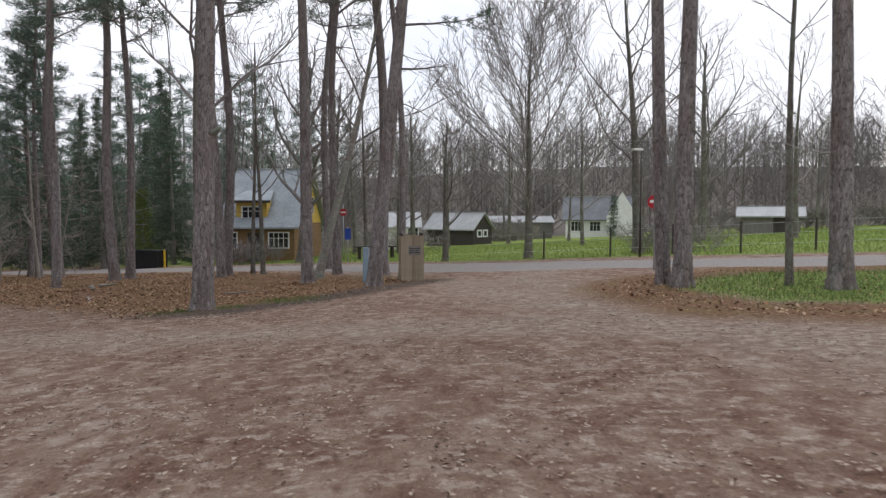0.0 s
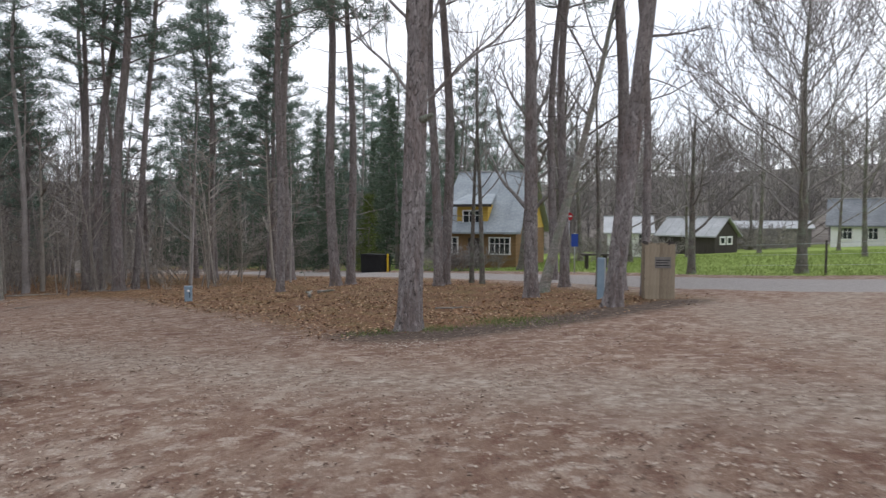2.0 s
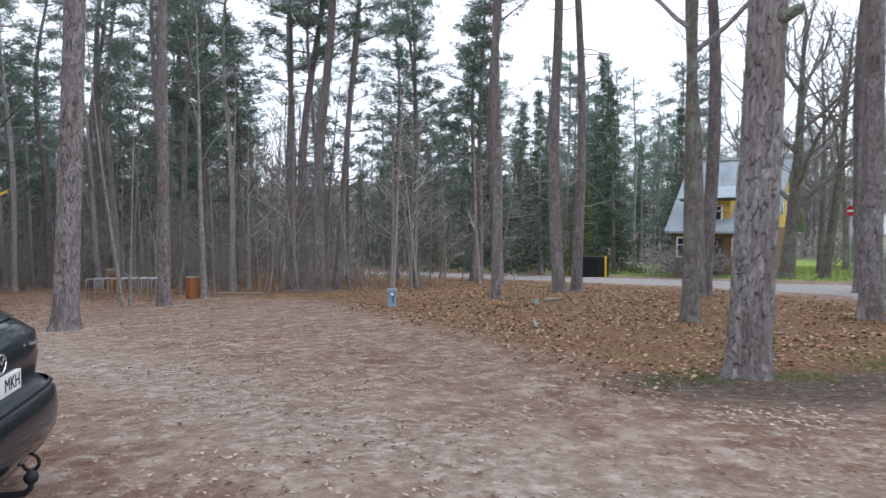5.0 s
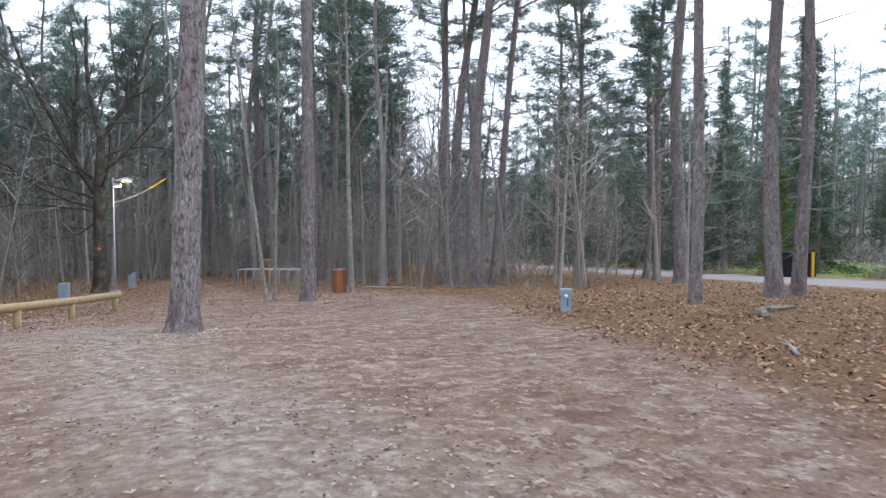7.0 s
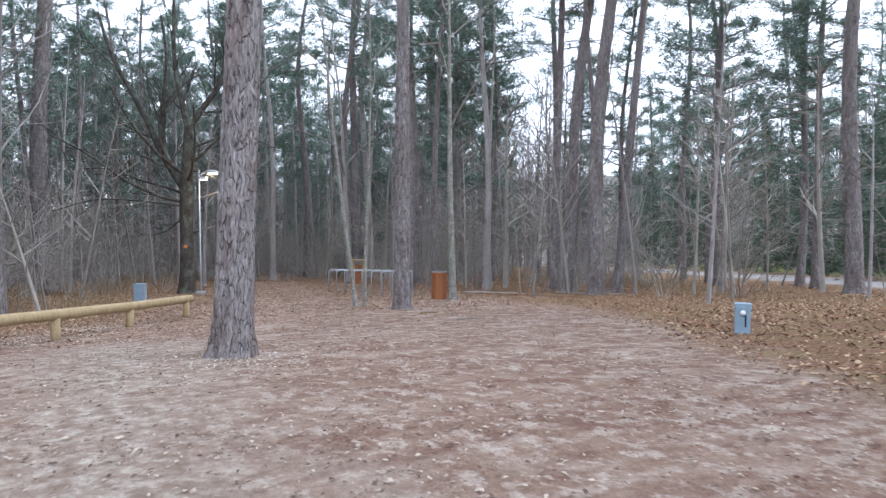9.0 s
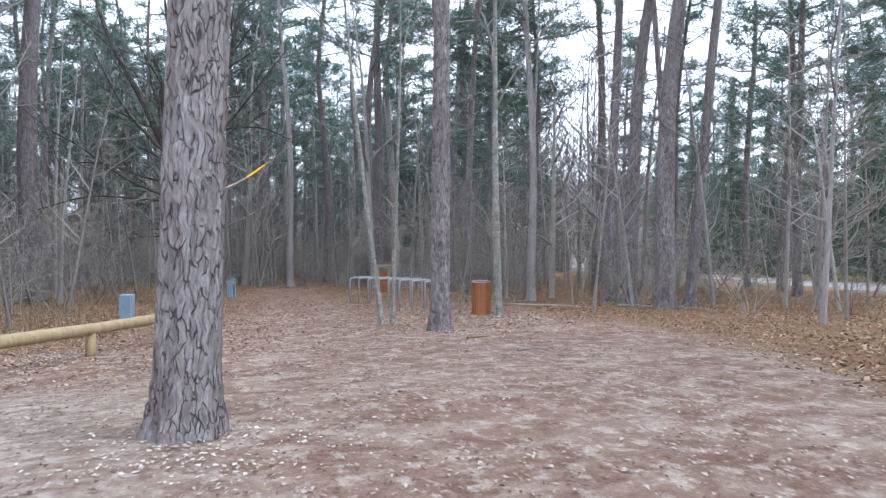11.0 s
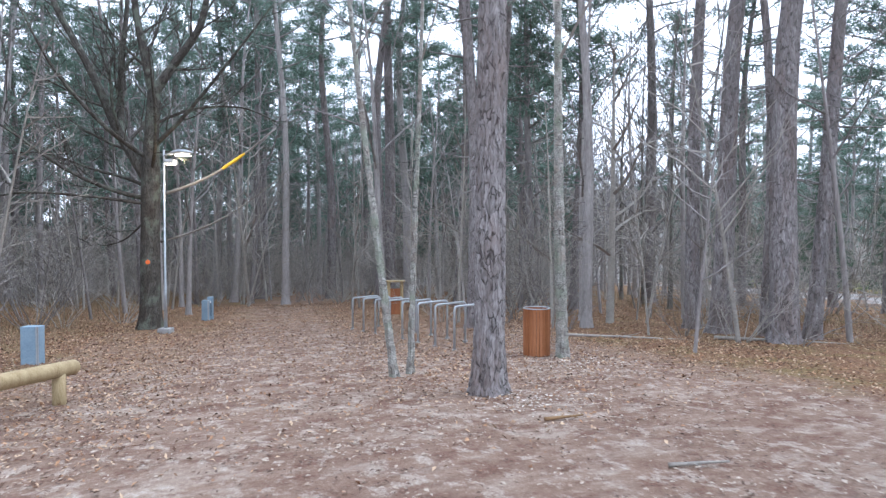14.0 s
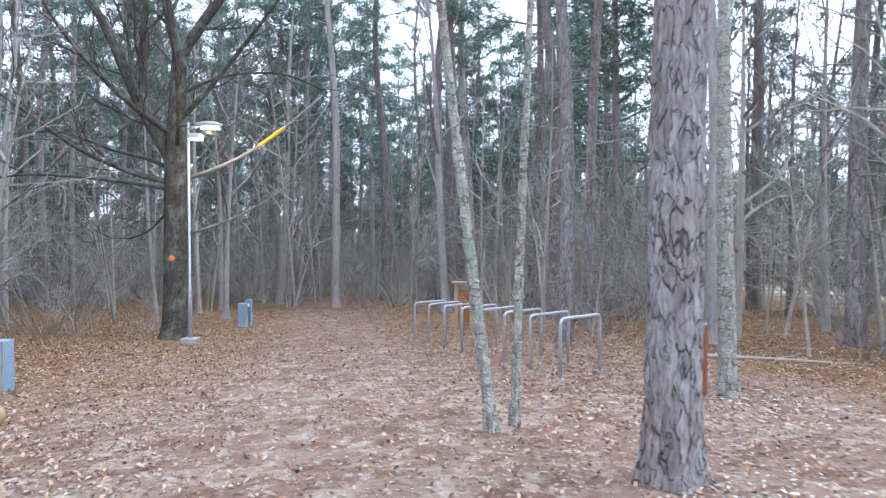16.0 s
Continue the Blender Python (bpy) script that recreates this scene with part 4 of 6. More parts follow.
def free(x, y, gap=0.0):
    """Whether a wild plant may stand there."""
    for a, b, room in WALKED:
        if to_line([a, b], x, y) < room + gap:
            return False
    if to_line(ROAD, x, y) < (8.5 if x < -30 and gap > 0.45 else 4.0) or inside(VERGE, x, y) > -2:
        return False
    if x > -13 and 0 < y < 95:
        return False
    far, way = math.hypot(x + 15, y - 15), math.degrees(math.atan2(-(x + 15), y - 15))
    if gap > 0.7 and ((far > 21 and 39.5 < way < 46.5) or (far > 45 and 38.5 < way < 47.5)):
        return False
    if gap > 0.45 and x > -27 and inside(ISLAND, x, y) > -1 and y < 42:
        return False
    if y > 38 + 0.55 * -(x + 11) and x > -24 and y < 75:
        return False
    return True


for i, (x, y, h, low) in enumerate(((-25.6, 38.2, 17, 0.28), (-27.6, 40.6, 19, 0.3), (-23.2, 40.2, 15, 0.25), (-30.6, 43.0, 18, 0.35), (-21.8, 38.6, 16, 0.4), (-33.5, 41.5, 17, 0.3))):
    tagged(stand(pine(230 + i, h, 0.17, (0.02 * (i % 3 - 1), 0.01), 0, low, 30, dead=12, bark=M_PINE, per=15, sway=0.12), x, y), "bushy pine with low grey-green boughs before the road")
for i, (x, y, h, low) in enumerate(((-35.4, 34.0, 15, 0.5),)):
    tagged(stand(pine(240 + i, h, 0.16, (0.01, 0.01), 0, low, 34, dead=14, bark=M_PINE, per=16, sway=0.12), x, y), "full-crowned pine at the edge of the road's opening")
for i, (x, y) in enumerate(((-36.4, 39.0), (-39.8, 41.4), (-33.6, 37.2))):
    stand(bare_tree(480 + i, 12 + i % 2, 0.1, (0.02 * (i - 1), 0.01), 0.2, 12, (6, 5, 3), 0.5, M_GREYBARK, M_TWIG, "slim leafless tree near the far road", lift=0.08, bend=0.2, least=0.009), x, y)
taken = [(-25.6, 38.2), (-27.6, 40.6), (-23.2, 40.2), (-30.6, 43.0), (-21.8, 38.6), (-33.5, 41.5)]
taken += [(x, y) for x, y, *_ in NEAR_PINES + MORE_PINES + BARE] + [(-36.95, 19.6), (-34.6, 16.9), (-33.6, 16.2), (-36.0, 17.6), (-38.2, 18.0), (-32.6, 15.4), (-35.0, 15.4)]


def thinner(x, y):
    """Fewer trees towards the far road."""
    return 0.4 if math.atan2(-(x + 15), y - 15) < radians(38) else 1.0


def scatter(rng, count, box, gap, clear=0.0, weight=None):
    out, tries = [], 0
    while len(out) < count and tries < count * 60:
        tries += 1
        x, y = rng.uniform(box[0], box[1]), rng.uniform(box[2], box[3])
        if not free(x, y, clear) or any((x - a) ** 2 + (y - b) ** 2 < gap * gap for a, b in taken):
            continue
        if weight and rng.random() > weight(x, y):
            continue
        out.append((x, y))
        taken.append((x, y))
    return out


def near_walk(x, y):
    d = min(float(to_line([a, b], x, y)) for a, b, _ in WALKED)
    return max(0.12, 1.1 - d / 55)


def spread_out(protos, spots, rng, lo=0.8, hi=1.15, tilt=2.2):
    """The first spots take the built ones, the others their copies."""
    for i, (x, y) in enumerate(spots):
        m = pose(x, y, float(ground_z(x, y)) - 0.04, rng.uniform(-tilt, tilt), rng.uniform(-tilt, tilt), rng.uniform(0, 360)) @ Matrix.Scale(rng.uniform(lo, hi), 4)
        if i < len(protos):
            protos[i].matrix_basis = m
        else:
            src = protos[i % len(protos)]
            ob = copy_thing(src, Matrix.Identity(4))
            ob.matrix_basis = m


wood = random.Random(7)
spread_out([pine(400 + k, 19 + k % 3, 0.15 + 0.025 * (k % 4), (0.012 * (k % 3 - 1), 0), 0, (0.3, 0.42, 0.5)[k % 3], 22, M_FARBARK if k % 2 else M_PINE, 13, 22, sway=0.12) for k in range(6)],
           scatter(wood, 100, (-80, -6, -20, 80), 2.4, 0.75, near_walk), wood, 0.8, 1.15)
mid_spots = scatter(wood, 100, (-75, -10, -20, 85), 2.4, 9.0, thinner)
spread_out([pine(420 + k, 18 + k, 0.17, (0, 0), 0, (0.2, 0.3, 0.36)[k], 26, M_FARBARK, 10, 8, tuft=0.46, light=True) for k in range(3)], mid_spots, wood, 0.7, 1.15)
spread_out([pine(430 + k, 8 + 2 * k, 0.07 + 0.02 * k, (0.01, 0), 0, 0.25, 18, M_FARBARK, 10, 10, tuft=0.40, light=True) for k in range(2)],
           scatter(wood, 34, (-80, -10, -12, 75), 2.0, 11.0), wood, 0.8, 1.2)
FULL_PINES = [(-36.5, 33.0), (-52.5, 37.0), (-53.5, 26.4), (-41.0, 46.0)]
spread_out([pine(440 + k, 17 + k, 0.15, (0.01, 0), 0, (0.24, 0.32, 0.4)[k], 34, M_FARBARK, 11, 8, tuft=0.46, light=True) for k in range(3)], [p for p in FULL_PINES if free(*p, 0.4)], wood, 0.85, 1.15)
thick_wood = scatter(wood, 15, (-75, -28, 5, 60), 3.5, 8.0, lambda x, y: float(26 < math.hypot(x + 15, y - 15) < 58 and 51 < math.degrees(math.atan2(-(x + 15), y - 15)) < 98))
spread_out([pine(444 + k, 15 + 1.5 * k, 0.14, (0.01, 0), 0, (0.2, 0.28, 0.34)[k], 36, M_FARBARK, 11, 8, tuft=0.5, light=True) for k in range(3)], thick_wood, wood, 0.8, 1.2)
SPRUCES = [(-23.2, 49.0), (-18.6, 50.0), (-31, 56.5), (-16.2, 55), (-27.5, 54.5), (-21, 54), (-35, 59), (-40, 60.5), (-45, 63), (-25, 60), (-50, 66)]
taken += SPRUCES
SPRUCES += scatter(wood, 40, (-95, -16, -10, 95), 3.0, 17.0)
spread_out([spruce(450 + k, 12.5 + 1.3 * k, 0.17, 0.05, 0.19, per=15) for k in range(3)], SPRUCES, wood, 0.8, 1.1)
spread_out([bare_tree(460 + k, 12 + k, 0.10 + 0.02 * k, (0.02 * k, 0), 0.3, 9, (5, 4, 2), 0.55, M_FARBARK, M_TWIG, "slim leafless tree in the wood") for k in range(4)],
           scatter(wood, 110, (-85, -10, -20, 90), 1.5, 0.6, near_walk), wood, 0.7, 1.1, 4.0)
spread_out([sapling(470 + k, 4.5 + 0.6 * k, 0.03 + 0.006 * k, k % 2 == 0, (0.05 * (k % 3 - 1), 0.03)) for k in range(5)],
           scatter(wood, 290, (-75, -8, -5, 70), 0.6, 0.3, near_walk), wood, 0.5, 1.5, 13.0)
spread_out([shrub(480 + k, 2.0 + 0.5 * k, 8 + k, k % 2 == 1) for k in range(4)], scatter(wood, 200, (-80, -10, -5, 72), 0.9, 0.9, near_walk), wood, 0.5, 1.3, 6.0)


def far_woods(name, protos, spots, rng, lo, hi, label):
    """Trees too far off to tell apart, joined into one mesh; the built ones are taken away."""
    stock = []
    for root in protos:
        pieces = []
        for o in root.children:
            me = o.data
            me.calc_loop_triangles()
            v, t = np.empty(len(me.vertices) * 3, np.float32), np.empty(len(me.loop_triangles) * 3, np.int32)
            me.vertices.foreach_get("co", v)
            me.loop_triangles.foreach_get("vertices", t)
            pieces.append((v.reshape(-1, 3), t.reshape(-1, 3), me.materials[0]))
        stock.append(pieces)
    slots, vs, fs, ms, base = [], [], [], [], 0
    for i, (x, y) in enumerate(spots):
        a, s = rng.uniform(0, 6.28), rng.uniform(lo, hi)
        turn = s * np.array([[math.cos(a), -math.sin(a), 0], [math.sin(a), math.cos(a), 0], [0, 0, 1]])
        for v, t, m in stock[i % len(stock)]:
            if m not in slots:
                slots.append(m)
            vs.append(v @ turn.T + [x, y, float(ground_z(x, y)) - 0.05])
            fs.append(t + base)
            ms.append(np.full(len(t), slots.index(m), np.int32))
            base += len(v)
    me = triangles(name, np.concatenate(vs), np.concatenate(fs), slots[0])
    for m in slots[1:]:
        me.materials.append(m)
    me.polygons.foreach_set("material_index", np.concatenate(ms))
    for root in protos:
        for o in [*root.children, root]:
            bpy.data.objects.remove(o)
    return tagged(new(name, me), label, "woods", kind="stuff")


# Deeper wood on three sides, and behind the walker.
deep = scatter(wood, 285, (-115, -10, -35, 105), 2.2, 18.0, thinner)
deep += [(wood.uniform(-35, 40), wood.uniform(-60, -24)) for _ in range(26)] + [(wood.uniform(24, 60), wood.uniform(-50, -18)) for _ in range(14)]
far_woods("pine_woods", [pine(425 + k, 18 + k, 0.17, (0, 0), 0, (0.12, 0.22, 0.32)[k], 20, M_FARBARK, 5, 4, tuft=0.72, light=True) for k in range(3)], deep, wood, 0.75, 1.15, "dense pine wood closing the view behind the nearer trees")


def light_shrub(seed, h, least=0.007):
    rng = random.Random(seed)
    root, shape = new("shrub"), Shape()
    for _ in range(7):
        t = rng.uniform(0, 6.28)
        grow(rng, shape, (0.3 * math.cos(t) * rng.random(), 0.3 * math.sin(t) * rng.random(), -0.05), (0.8 * math.cos(t), 0.8 * math.sin(t), 1), h * rng.uniform(0.6, 1.1), 0.02, 2, (4, 2), 0.75, 0.24, 0.0, least=least)
    part("stems", shape, M_TWIG if seed % 4 == 0 else M_PALETWIG, root)
    return root


brushy = []
while len(brushy) < 380:
    x, y = wood.uniform(-80, -10), wood.uniform(-12, 78)
    if free(x, y, 3.0) and wood.random() < near_walk(x, y) + 0.15:
        brushy.append((x, y))
far_woods("undergrowth", [light_shrub(520 + k, 2.0 + 0.6 * k, 0.010) for k in range(4)], brushy, wood, 0.6, 1.5, "tangled leafless undergrowth filling the forest floor")
for i, (x, y, s) in enumerate(((-25.3, 29.0, 0.8), (-24.3, 29.5, 0.9), (-26.8, 29.2, 0.7), (-28.0, 31.6, 0.9), (-22.6, 30.4, 0.7), (-29.6, 28.2, 0.6), (-33.6, 27.0, 0.8), (-20.6, 31.5, 0.8), (-38.5, 17.6, 0.7), (-34.0, 15.4, 0.8), (-31.0, 13.4, 0.8))):
    stand(shrub(585 + i, 2.6, 9, i % 2 == 0), x, y, 40 * i, s)
# The wooded rise behind the houses.
rise = [(wood.uniform(-90, 160), wood.uniform(94, 205)) for _ in range(560)] + [(wood.uniform(34, 120), wood.uniform(60, 100)) for _ in range(120)] + [(wood.uniform(-20, 36), wood.uniform(86, 98)) for _ in range(50)]
rise += [(-15 - d * math.sin(a), 15 + d * math.cos(a)) for d, a in ((wood.uniform(62, 100), radians(wood.uniform(39, 50))) for _ in range(55))]
far_woods("bare_woods", [bare_tree(500 + k, 12 + k, 0.13, (0, 0), 0.04, 20, (5, 3), 0.5, M_FARBARK, M_TWIG, lift=0.08, thick=0.4, least=0.024) for k in range(3)], rise, wood, 0.75, 1.2, "bare grey-brown woods on the rise behind the houses")
# Brown hedge and scrub behind the lawn.
scrub = [(x + wood.uniform(-1.2, 1.2), 75 - 0.4 * max(x - 8, 0) + wood.uniform(-1.5, 1.5)) for x in np.linspace(-8, 62, 150) if not 11 < x < 25]
far_woods("garden_hedge", [light_shrub(530 + k, 2.2 + 0.4 * k, 0.022) for k in range(3)], scrub, wood, 0.7, 1.3, "leafless brown hedge and scrub behind the lawn")
# Bare garden trees round the houses.
for i, (x, y) in enumerate(((-15.5, 57), (-10.5, 58), (-6.0, 55), (-2.2, 49), (1.5, 57), (7.0, 62), (-6.8, 47.5), (12.5, 62), (-1.0, 44.0), (10.5, 47), (24, 60), (21, 68), (30, 66), (34, 60), (8, 76), (14, 82), (-4, 68))):
    rng = random.Random(i)
    stand(bare_tree(540 + i, rng.uniform(9, 14), rng.uniform(0.12, 0.2), (rng.uniform(-0.04, 0.04), 0), 0.2, 11, (6, 5, 2), 0.5, M_GREYBARK, M_TWIG, "leafless garden tree near the houses", lift=0.08, thick=0.36, bend=0.2, least=0.014), x, y)
for i, (x, y, s) in enumerate(((-13.2, 43.6, 0.7), (-12.0, 43.2, 0.8), (-10.9, 43.8, 0.7), (-9.6, 43.4, 0.6), (-14.4, 44.4, 0.8), (-12.4, 42.6, 0.75), (-11.5, 42.4, 0.7), (9.6, 31.0, 0.7), (11.0, 30.2, 0.8), (12.2, 29.6, 0.7), (10.6, 32.2, 0.9), (-5.2, 52.5, 0.8), (-4.0, 53.4, 0.7), (-2.4, 52.8, 0.8), (-1.2, 53.8, 0.7), (-6.2, 51.6, 0.7), (0.4, 54.2, 0.7))):
    stand(tagged(shrub(560 + i, 2.2, 16, False, 0.013), "dense leafless garden shrub with brown twigs", "", "garden shrubs"), x, y, 0, s)
stand(tagged(spruce(510, 5.4, 0.12, 0.02, 0.3, M_THUJA, "thuja_bush", "yellow-green thuja bush beside the road", 24), "", "bush"), -19.2, 46.3)
stand(spruce(511, 4.2, 0.08, 0.05, 0.24, M_SPRUCE, "young_spruce", "young spruce before the white house", 16), 17.6, 66.0)

# Leaning pale stems at the edge of the wood.
for i, (x, y, h, r, lean) in enumerate(((-28.2, 13.8, 4.2, 0.06, (-0.17, -0.24)), (-37.4, 16.0, 4.5, 0.05, (-0.06, -0.05)), (-31.0, 29.0, 6.5, 0.05, (-0.1, 0.02)), (-29.6, 31.2, 5.5, 0.05, (0.16, 0.1)),
                                        (-27.4, 31.0, 6.0, 0.04, (-0.14, 0.05)), (-22.2, 33.0, 7.5, 0.09, (0.0, 0.02)), (-20.4, 36.2, 8.0, 0.1, (-0.05, -0.03)), (-40.5, 27.4, 6.5, 0.06, (0.05, 0.05)),
                                        (-41.5, 28.2, 7.0, 0.05, (-0.12, 0.0)), (-30.2, 30.4, 8.0, 0.12, (0.02, 0.0)), (-33.0, 27.2, 7.0, 0.05, (0.05, -0.03)))):
    stand(tagged(sapling(580 + i, h, r, True, lean), "pale crooked young stem leaning at the wood's edge"), x, y)

# ---- things in the clearing ----


def place(name, x, y, turn=0.0, lift=0.0):
    ob = new(name)
    ob.matrix_basis = pose(x, y, float(ground_z(x, y)) + lift, 0, 0, turn)
    return ob


def arc_tube(shape, pts, r, n=10):
    return shape.ring_tube([Vector(p) for p in pts], [r] * len(pts), n)


# Bike racks: eight galvanised hoops in a row.
def bike_hoop():
    root = new("bike_rack")
    pts, w, h, c = [(0, 0, -0.1)], 0.88, 0.82, 0.07
    pts += [(0, 0, h - c)] + [(c - c * math.cos(a), 0, h - c + c * math.sin(a)) for a in np.linspace(0.2, math.pi / 2, 6)]
    pts += [(w - c + c * math.sin(a), 0, h - c + c * math.cos(a)) for a in np.linspace(0, math.pi / 2, 6)] + [(w, 0, -0.1)]
    part("hoop", arc_tube(Shape(), pts, 0.024, 12), M_STEEL, root, smooth=True)
    for x in (0, w):
        part("foot_collar", Shape().ring_tube([Vector((x, 0, -0.02)), Vector((x, 0, 0.012))], [0.055, 0.05], 12), M_CONCRETE, root)
    return tagged(root, "galvanised steel bike hoop set in the dirt", "bike rack", "row of bike hoops")


RACK_A, RACK_B = Vector((-27.5, 23.35)), Vector((-33.2, 23.95))
hoop = bike_hoop()
for k in range(8):
    p = RACK_A.lerp(RACK_B, k / 7)
    m = pose(p.x, p.y, float(ground_z(p.x, p.y)), 0, 0, 102)
    if k:
        copy_thing(hoop, m)
    else:
        hoop.matrix_basis = m

# Litter bin of upright wooden slats.
bin_ = place("litter_bin", -25.95, 24.05, 20)
RB, HB = 0.225, 0.84
part("liner", Shape().ring_tube([Vector((0, 0, 0.04)), Vector((0, 0, HB - 0.06))], [RB - 0.03, RB - 0.03], 28), M_BLACK, bin_, "dark steel liner", True)
rim = Shape()
rim.ring_tube([Vector(((RB + 0.004) * math.cos(t), (RB + 0.004) * math.sin(t), HB)) for t in np.linspace(0, 2 * math.pi, 41)], [0.011] * 41, 8)
part("rim", rim, M_STEEL, bin_, "pale metal rim", True)
part("base_ring", Shape().ring_tube([Vector((0, 0, -0.03)), Vector((0, 0, 0.04))], [RB - 0.05, RB - 0.05], 24), M_BLACK, bin_)
slat_mesh = Shape().box(-0.012, -0.0245, 0.02, 0.012, 0.0245, HB - 0.01).mesh("slat", M_SLAT, False)
for k in range(26):
    s = new("slat", slat_mesh)
    a = 360 * k / 26
    s.matrix_basis = pose(RB * math.cos(radians(a)), RB * math.sin(radians(a)), 0, 0, 0, a)
    s.parent = bin_
tagged(bin_, "round litter bin clad in orange-brown wooden slats", "litter bin")

# Log rail along the edge of the dirt.
LOG = [(-18.0, 9.6), (-20.3, 11.6), (-22.55, 13.5), (-24.4, 15.05), (-26.5, 16.75)]
rail = place("log_rail", LOG[2][0], LOG[2][1])
o = rail.matrix_basis.translation
pts = [Vector((x - o.x, y - o.y, float(ground_z(x, y)) - o.z + 0.42)) for x, y in LOG]
d_end = (pts[-1] - pts[-2]).normalized()
line = [pts[0] - d_end * 0.3] + pts[:-1] + [pts[-1], pts[-1] + d_end * 0.28, pts[-1] + d_end * 0.32]
dense = []
for a, b in zip(line, line[1:]):
    k = max(1, int((b - a).length / 0.15))
    dense += [a.lerp(b, i / k) for i in range(k)]
dense.append(line[-1])
part("log", Shape().ring_tube(dense, [0.095 if i < len(dense) - 1 else 0.075 for i in range(len(dense))], 20, True, lambda p, q, r: r * (1 + 0.05 * noise.noise(p * 2.5 + q))), M_LOG, rail, "peeled yellowish round log", True)
for p in pts:
    part("post", Shape().ring_tube([p + Vector((0, 0, z)) for z in (-0.6, -0.3, -0.05)], [0.085, 0.08, 0.08], 18), M_LOG, rail, smooth=True)
tagged(rail, "low barrier of a peeled round log on short posts", "barrier")


# Short blue-grey service posts.
def service_post(x, y, turn, h=0.5, w=0.2, capped=True):
    ob = place("service_post", x, y, turn)
    part("body", Shape().box(-w / 2, -w * 0.4, -0.05, w / 2, w * 0.4, h), M_POSTBLUE, ob, bevel=0.012)
    if capped:
        part("head", Shape().box(-w * 0.55, -w * 0.45, h - 0.005, w * 0.55, w * 0.45, h + 0.1), M_POSTBLUE, ob, "grey metal head", bevel=0.015)
        part("socket", Shape().ring_tube([Vector((0, -w * 0.38, h - 0.06)), Vector((0, -w * 0.62, h - 0.05))], [0.045, 0.04], 14), M_WHITE, ob, "round white cap", True)
        part("slot", Shape().box(w * 0.12, -w * 0.42, 0.1, w * 0.22, -w * 0.39, h - 0.1), M_BLACK, ob)
    else:
        part("flange", Shape().box(w / 2 - 0.03, -w * 0.44, -0.05, w / 2 + 0.012, -w * 0.38, h + 0.005), M_STEEL, ob)
    return tagged(ob, "short blue-grey metal service post standing in dry leaves", "post", "service posts")


service_post(-15.55, 23.0, 35, 0.4, 0.24)
service_post(-30.9, 16.62, 60, 0.66, 0.3, False)
service_post(-39.0, 21.6, 60, 0.64, 0.22, False)
service_post(-39.4, 21.85, 60, 0.62, 0.16)
service_post(-1.95, 23.4, 10, 1.15, 0.22, False)

# Lamp post with two lit heads.
lp = place("street_lamp", -35.45, 19.72, 58)
HL = 4.55
part("pole", Shape().ring_tube([Vector((0, 0, z)) for z in (-0.1, 1.2, 1.25, HL + 0.15)], [0.044, 0.044, 0.029, 0.025], 14), M_STEEL, lp, "slim galvanised pole", True)
part("base_block", Shape().box(-0.16, -0.16, -0.1, 0.16, 0.16, 0.12), M_CONCRETE, lp, "concrete foot", bevel=0.02)
part("arm", Shape().ring_tube([Vector((0, 0, HL)), Vector((0.12, -0.05, HL + 0.04)), Vector((0.25, -0.1, HL + 0.04))], [0.025] * 3, 10), M_STEEL, lp, smooth=True)
hd = Shape()
hd.ring_tube([Vector((0.2 + 0.6 * t, -0.1 - 0.04 * t, HL + 0.06 + 0.03 * math.sin(math.pi * t))) for t in np.linspace(0, 1, 9)], [0.03, 0.075, 0.1, 0.115, 0.12, 0.115, 0.1, 0.07, 0.02], 14, True, lambda p, q, r: r * (0.55 if abs(q.z) > 0.6 else 1))
head = part("lamp_head", hd, M_STEEL, lp, "flat grey lamp head", True)
part("lens", Shape().box(0.35, -0.2, HL - 0.014, 0.72, -0.05, HL - 0.002), M_LAMPGLOW, head, "lit lens")
head2 = part("floodlight", Shape().box(0.04, -0.14, HL - 0.2, 0.3, 0.1, HL - 0.1), M_STEEL, lp, "small square floodlight", bevel=0.02)
part("lens", Shape().box(0.06, -0.12, HL - 0.225, 0.28, 0.08, HL - 0.203), M_LAMPGLOW, head2, "lit lens")
tagged(lp, "slim galvanised lamp post with lit lamp heads beside an oak", "street lamp")
bulb = new("lamp_light", bpy.data.lights.new("lamp_light", "POINT"))
bulb.data.energy, bulb.data.color, bulb.data.shadow_soft_size = 25, (1.0, 0.75, 0.45), 0.12
bulb.location = (lp.matrix_basis @ Vector((0.5, -0.12, HL - 0.12)))

# Yellow tape round a low bough, and an orange paint mark on the oak.
bough = Shape()
q0 = Vector((-36.6, 19.95, float(ground_z(-36.9, 19.9)) + 3.7))
q1 = Vector((-34.6, 22.4, float(ground_z(-34.6, 22.4)) + 5.4))
bp_ = [q0.lerp(q1, t) + Vector((0, 0, -0.25 * math.sin(math.pi * t))) for t in np.linspace(0, 1, 9)]
bough.ring_tube(bp_, [0.05 - 0.004 * i for i in range(9)], 7)
low = Shape()
l1 = [Vector((-36.9, 19.9, float(ground_z(-36.9, 19.9)) + 2.4)).lerp(Vector((-33.4, 22.6, float(ground_z(-33.4, 22.6)) + 4.4)), t) + Vector((0, 0, -0.35 * math.sin(math.pi * t))) for t in np.linspace(0, 1, 9)]
low.ring_tube(l1, [0.035 - 0.0035 * i for i in range(9)], 6)
for nm, shp in (("low_bough", bough), ("low_bough", low)):
    tagged(part(nm, shp, M_PALETWIG, None, smooth=True), "long thin bare bough reaching out over the path", "branch")
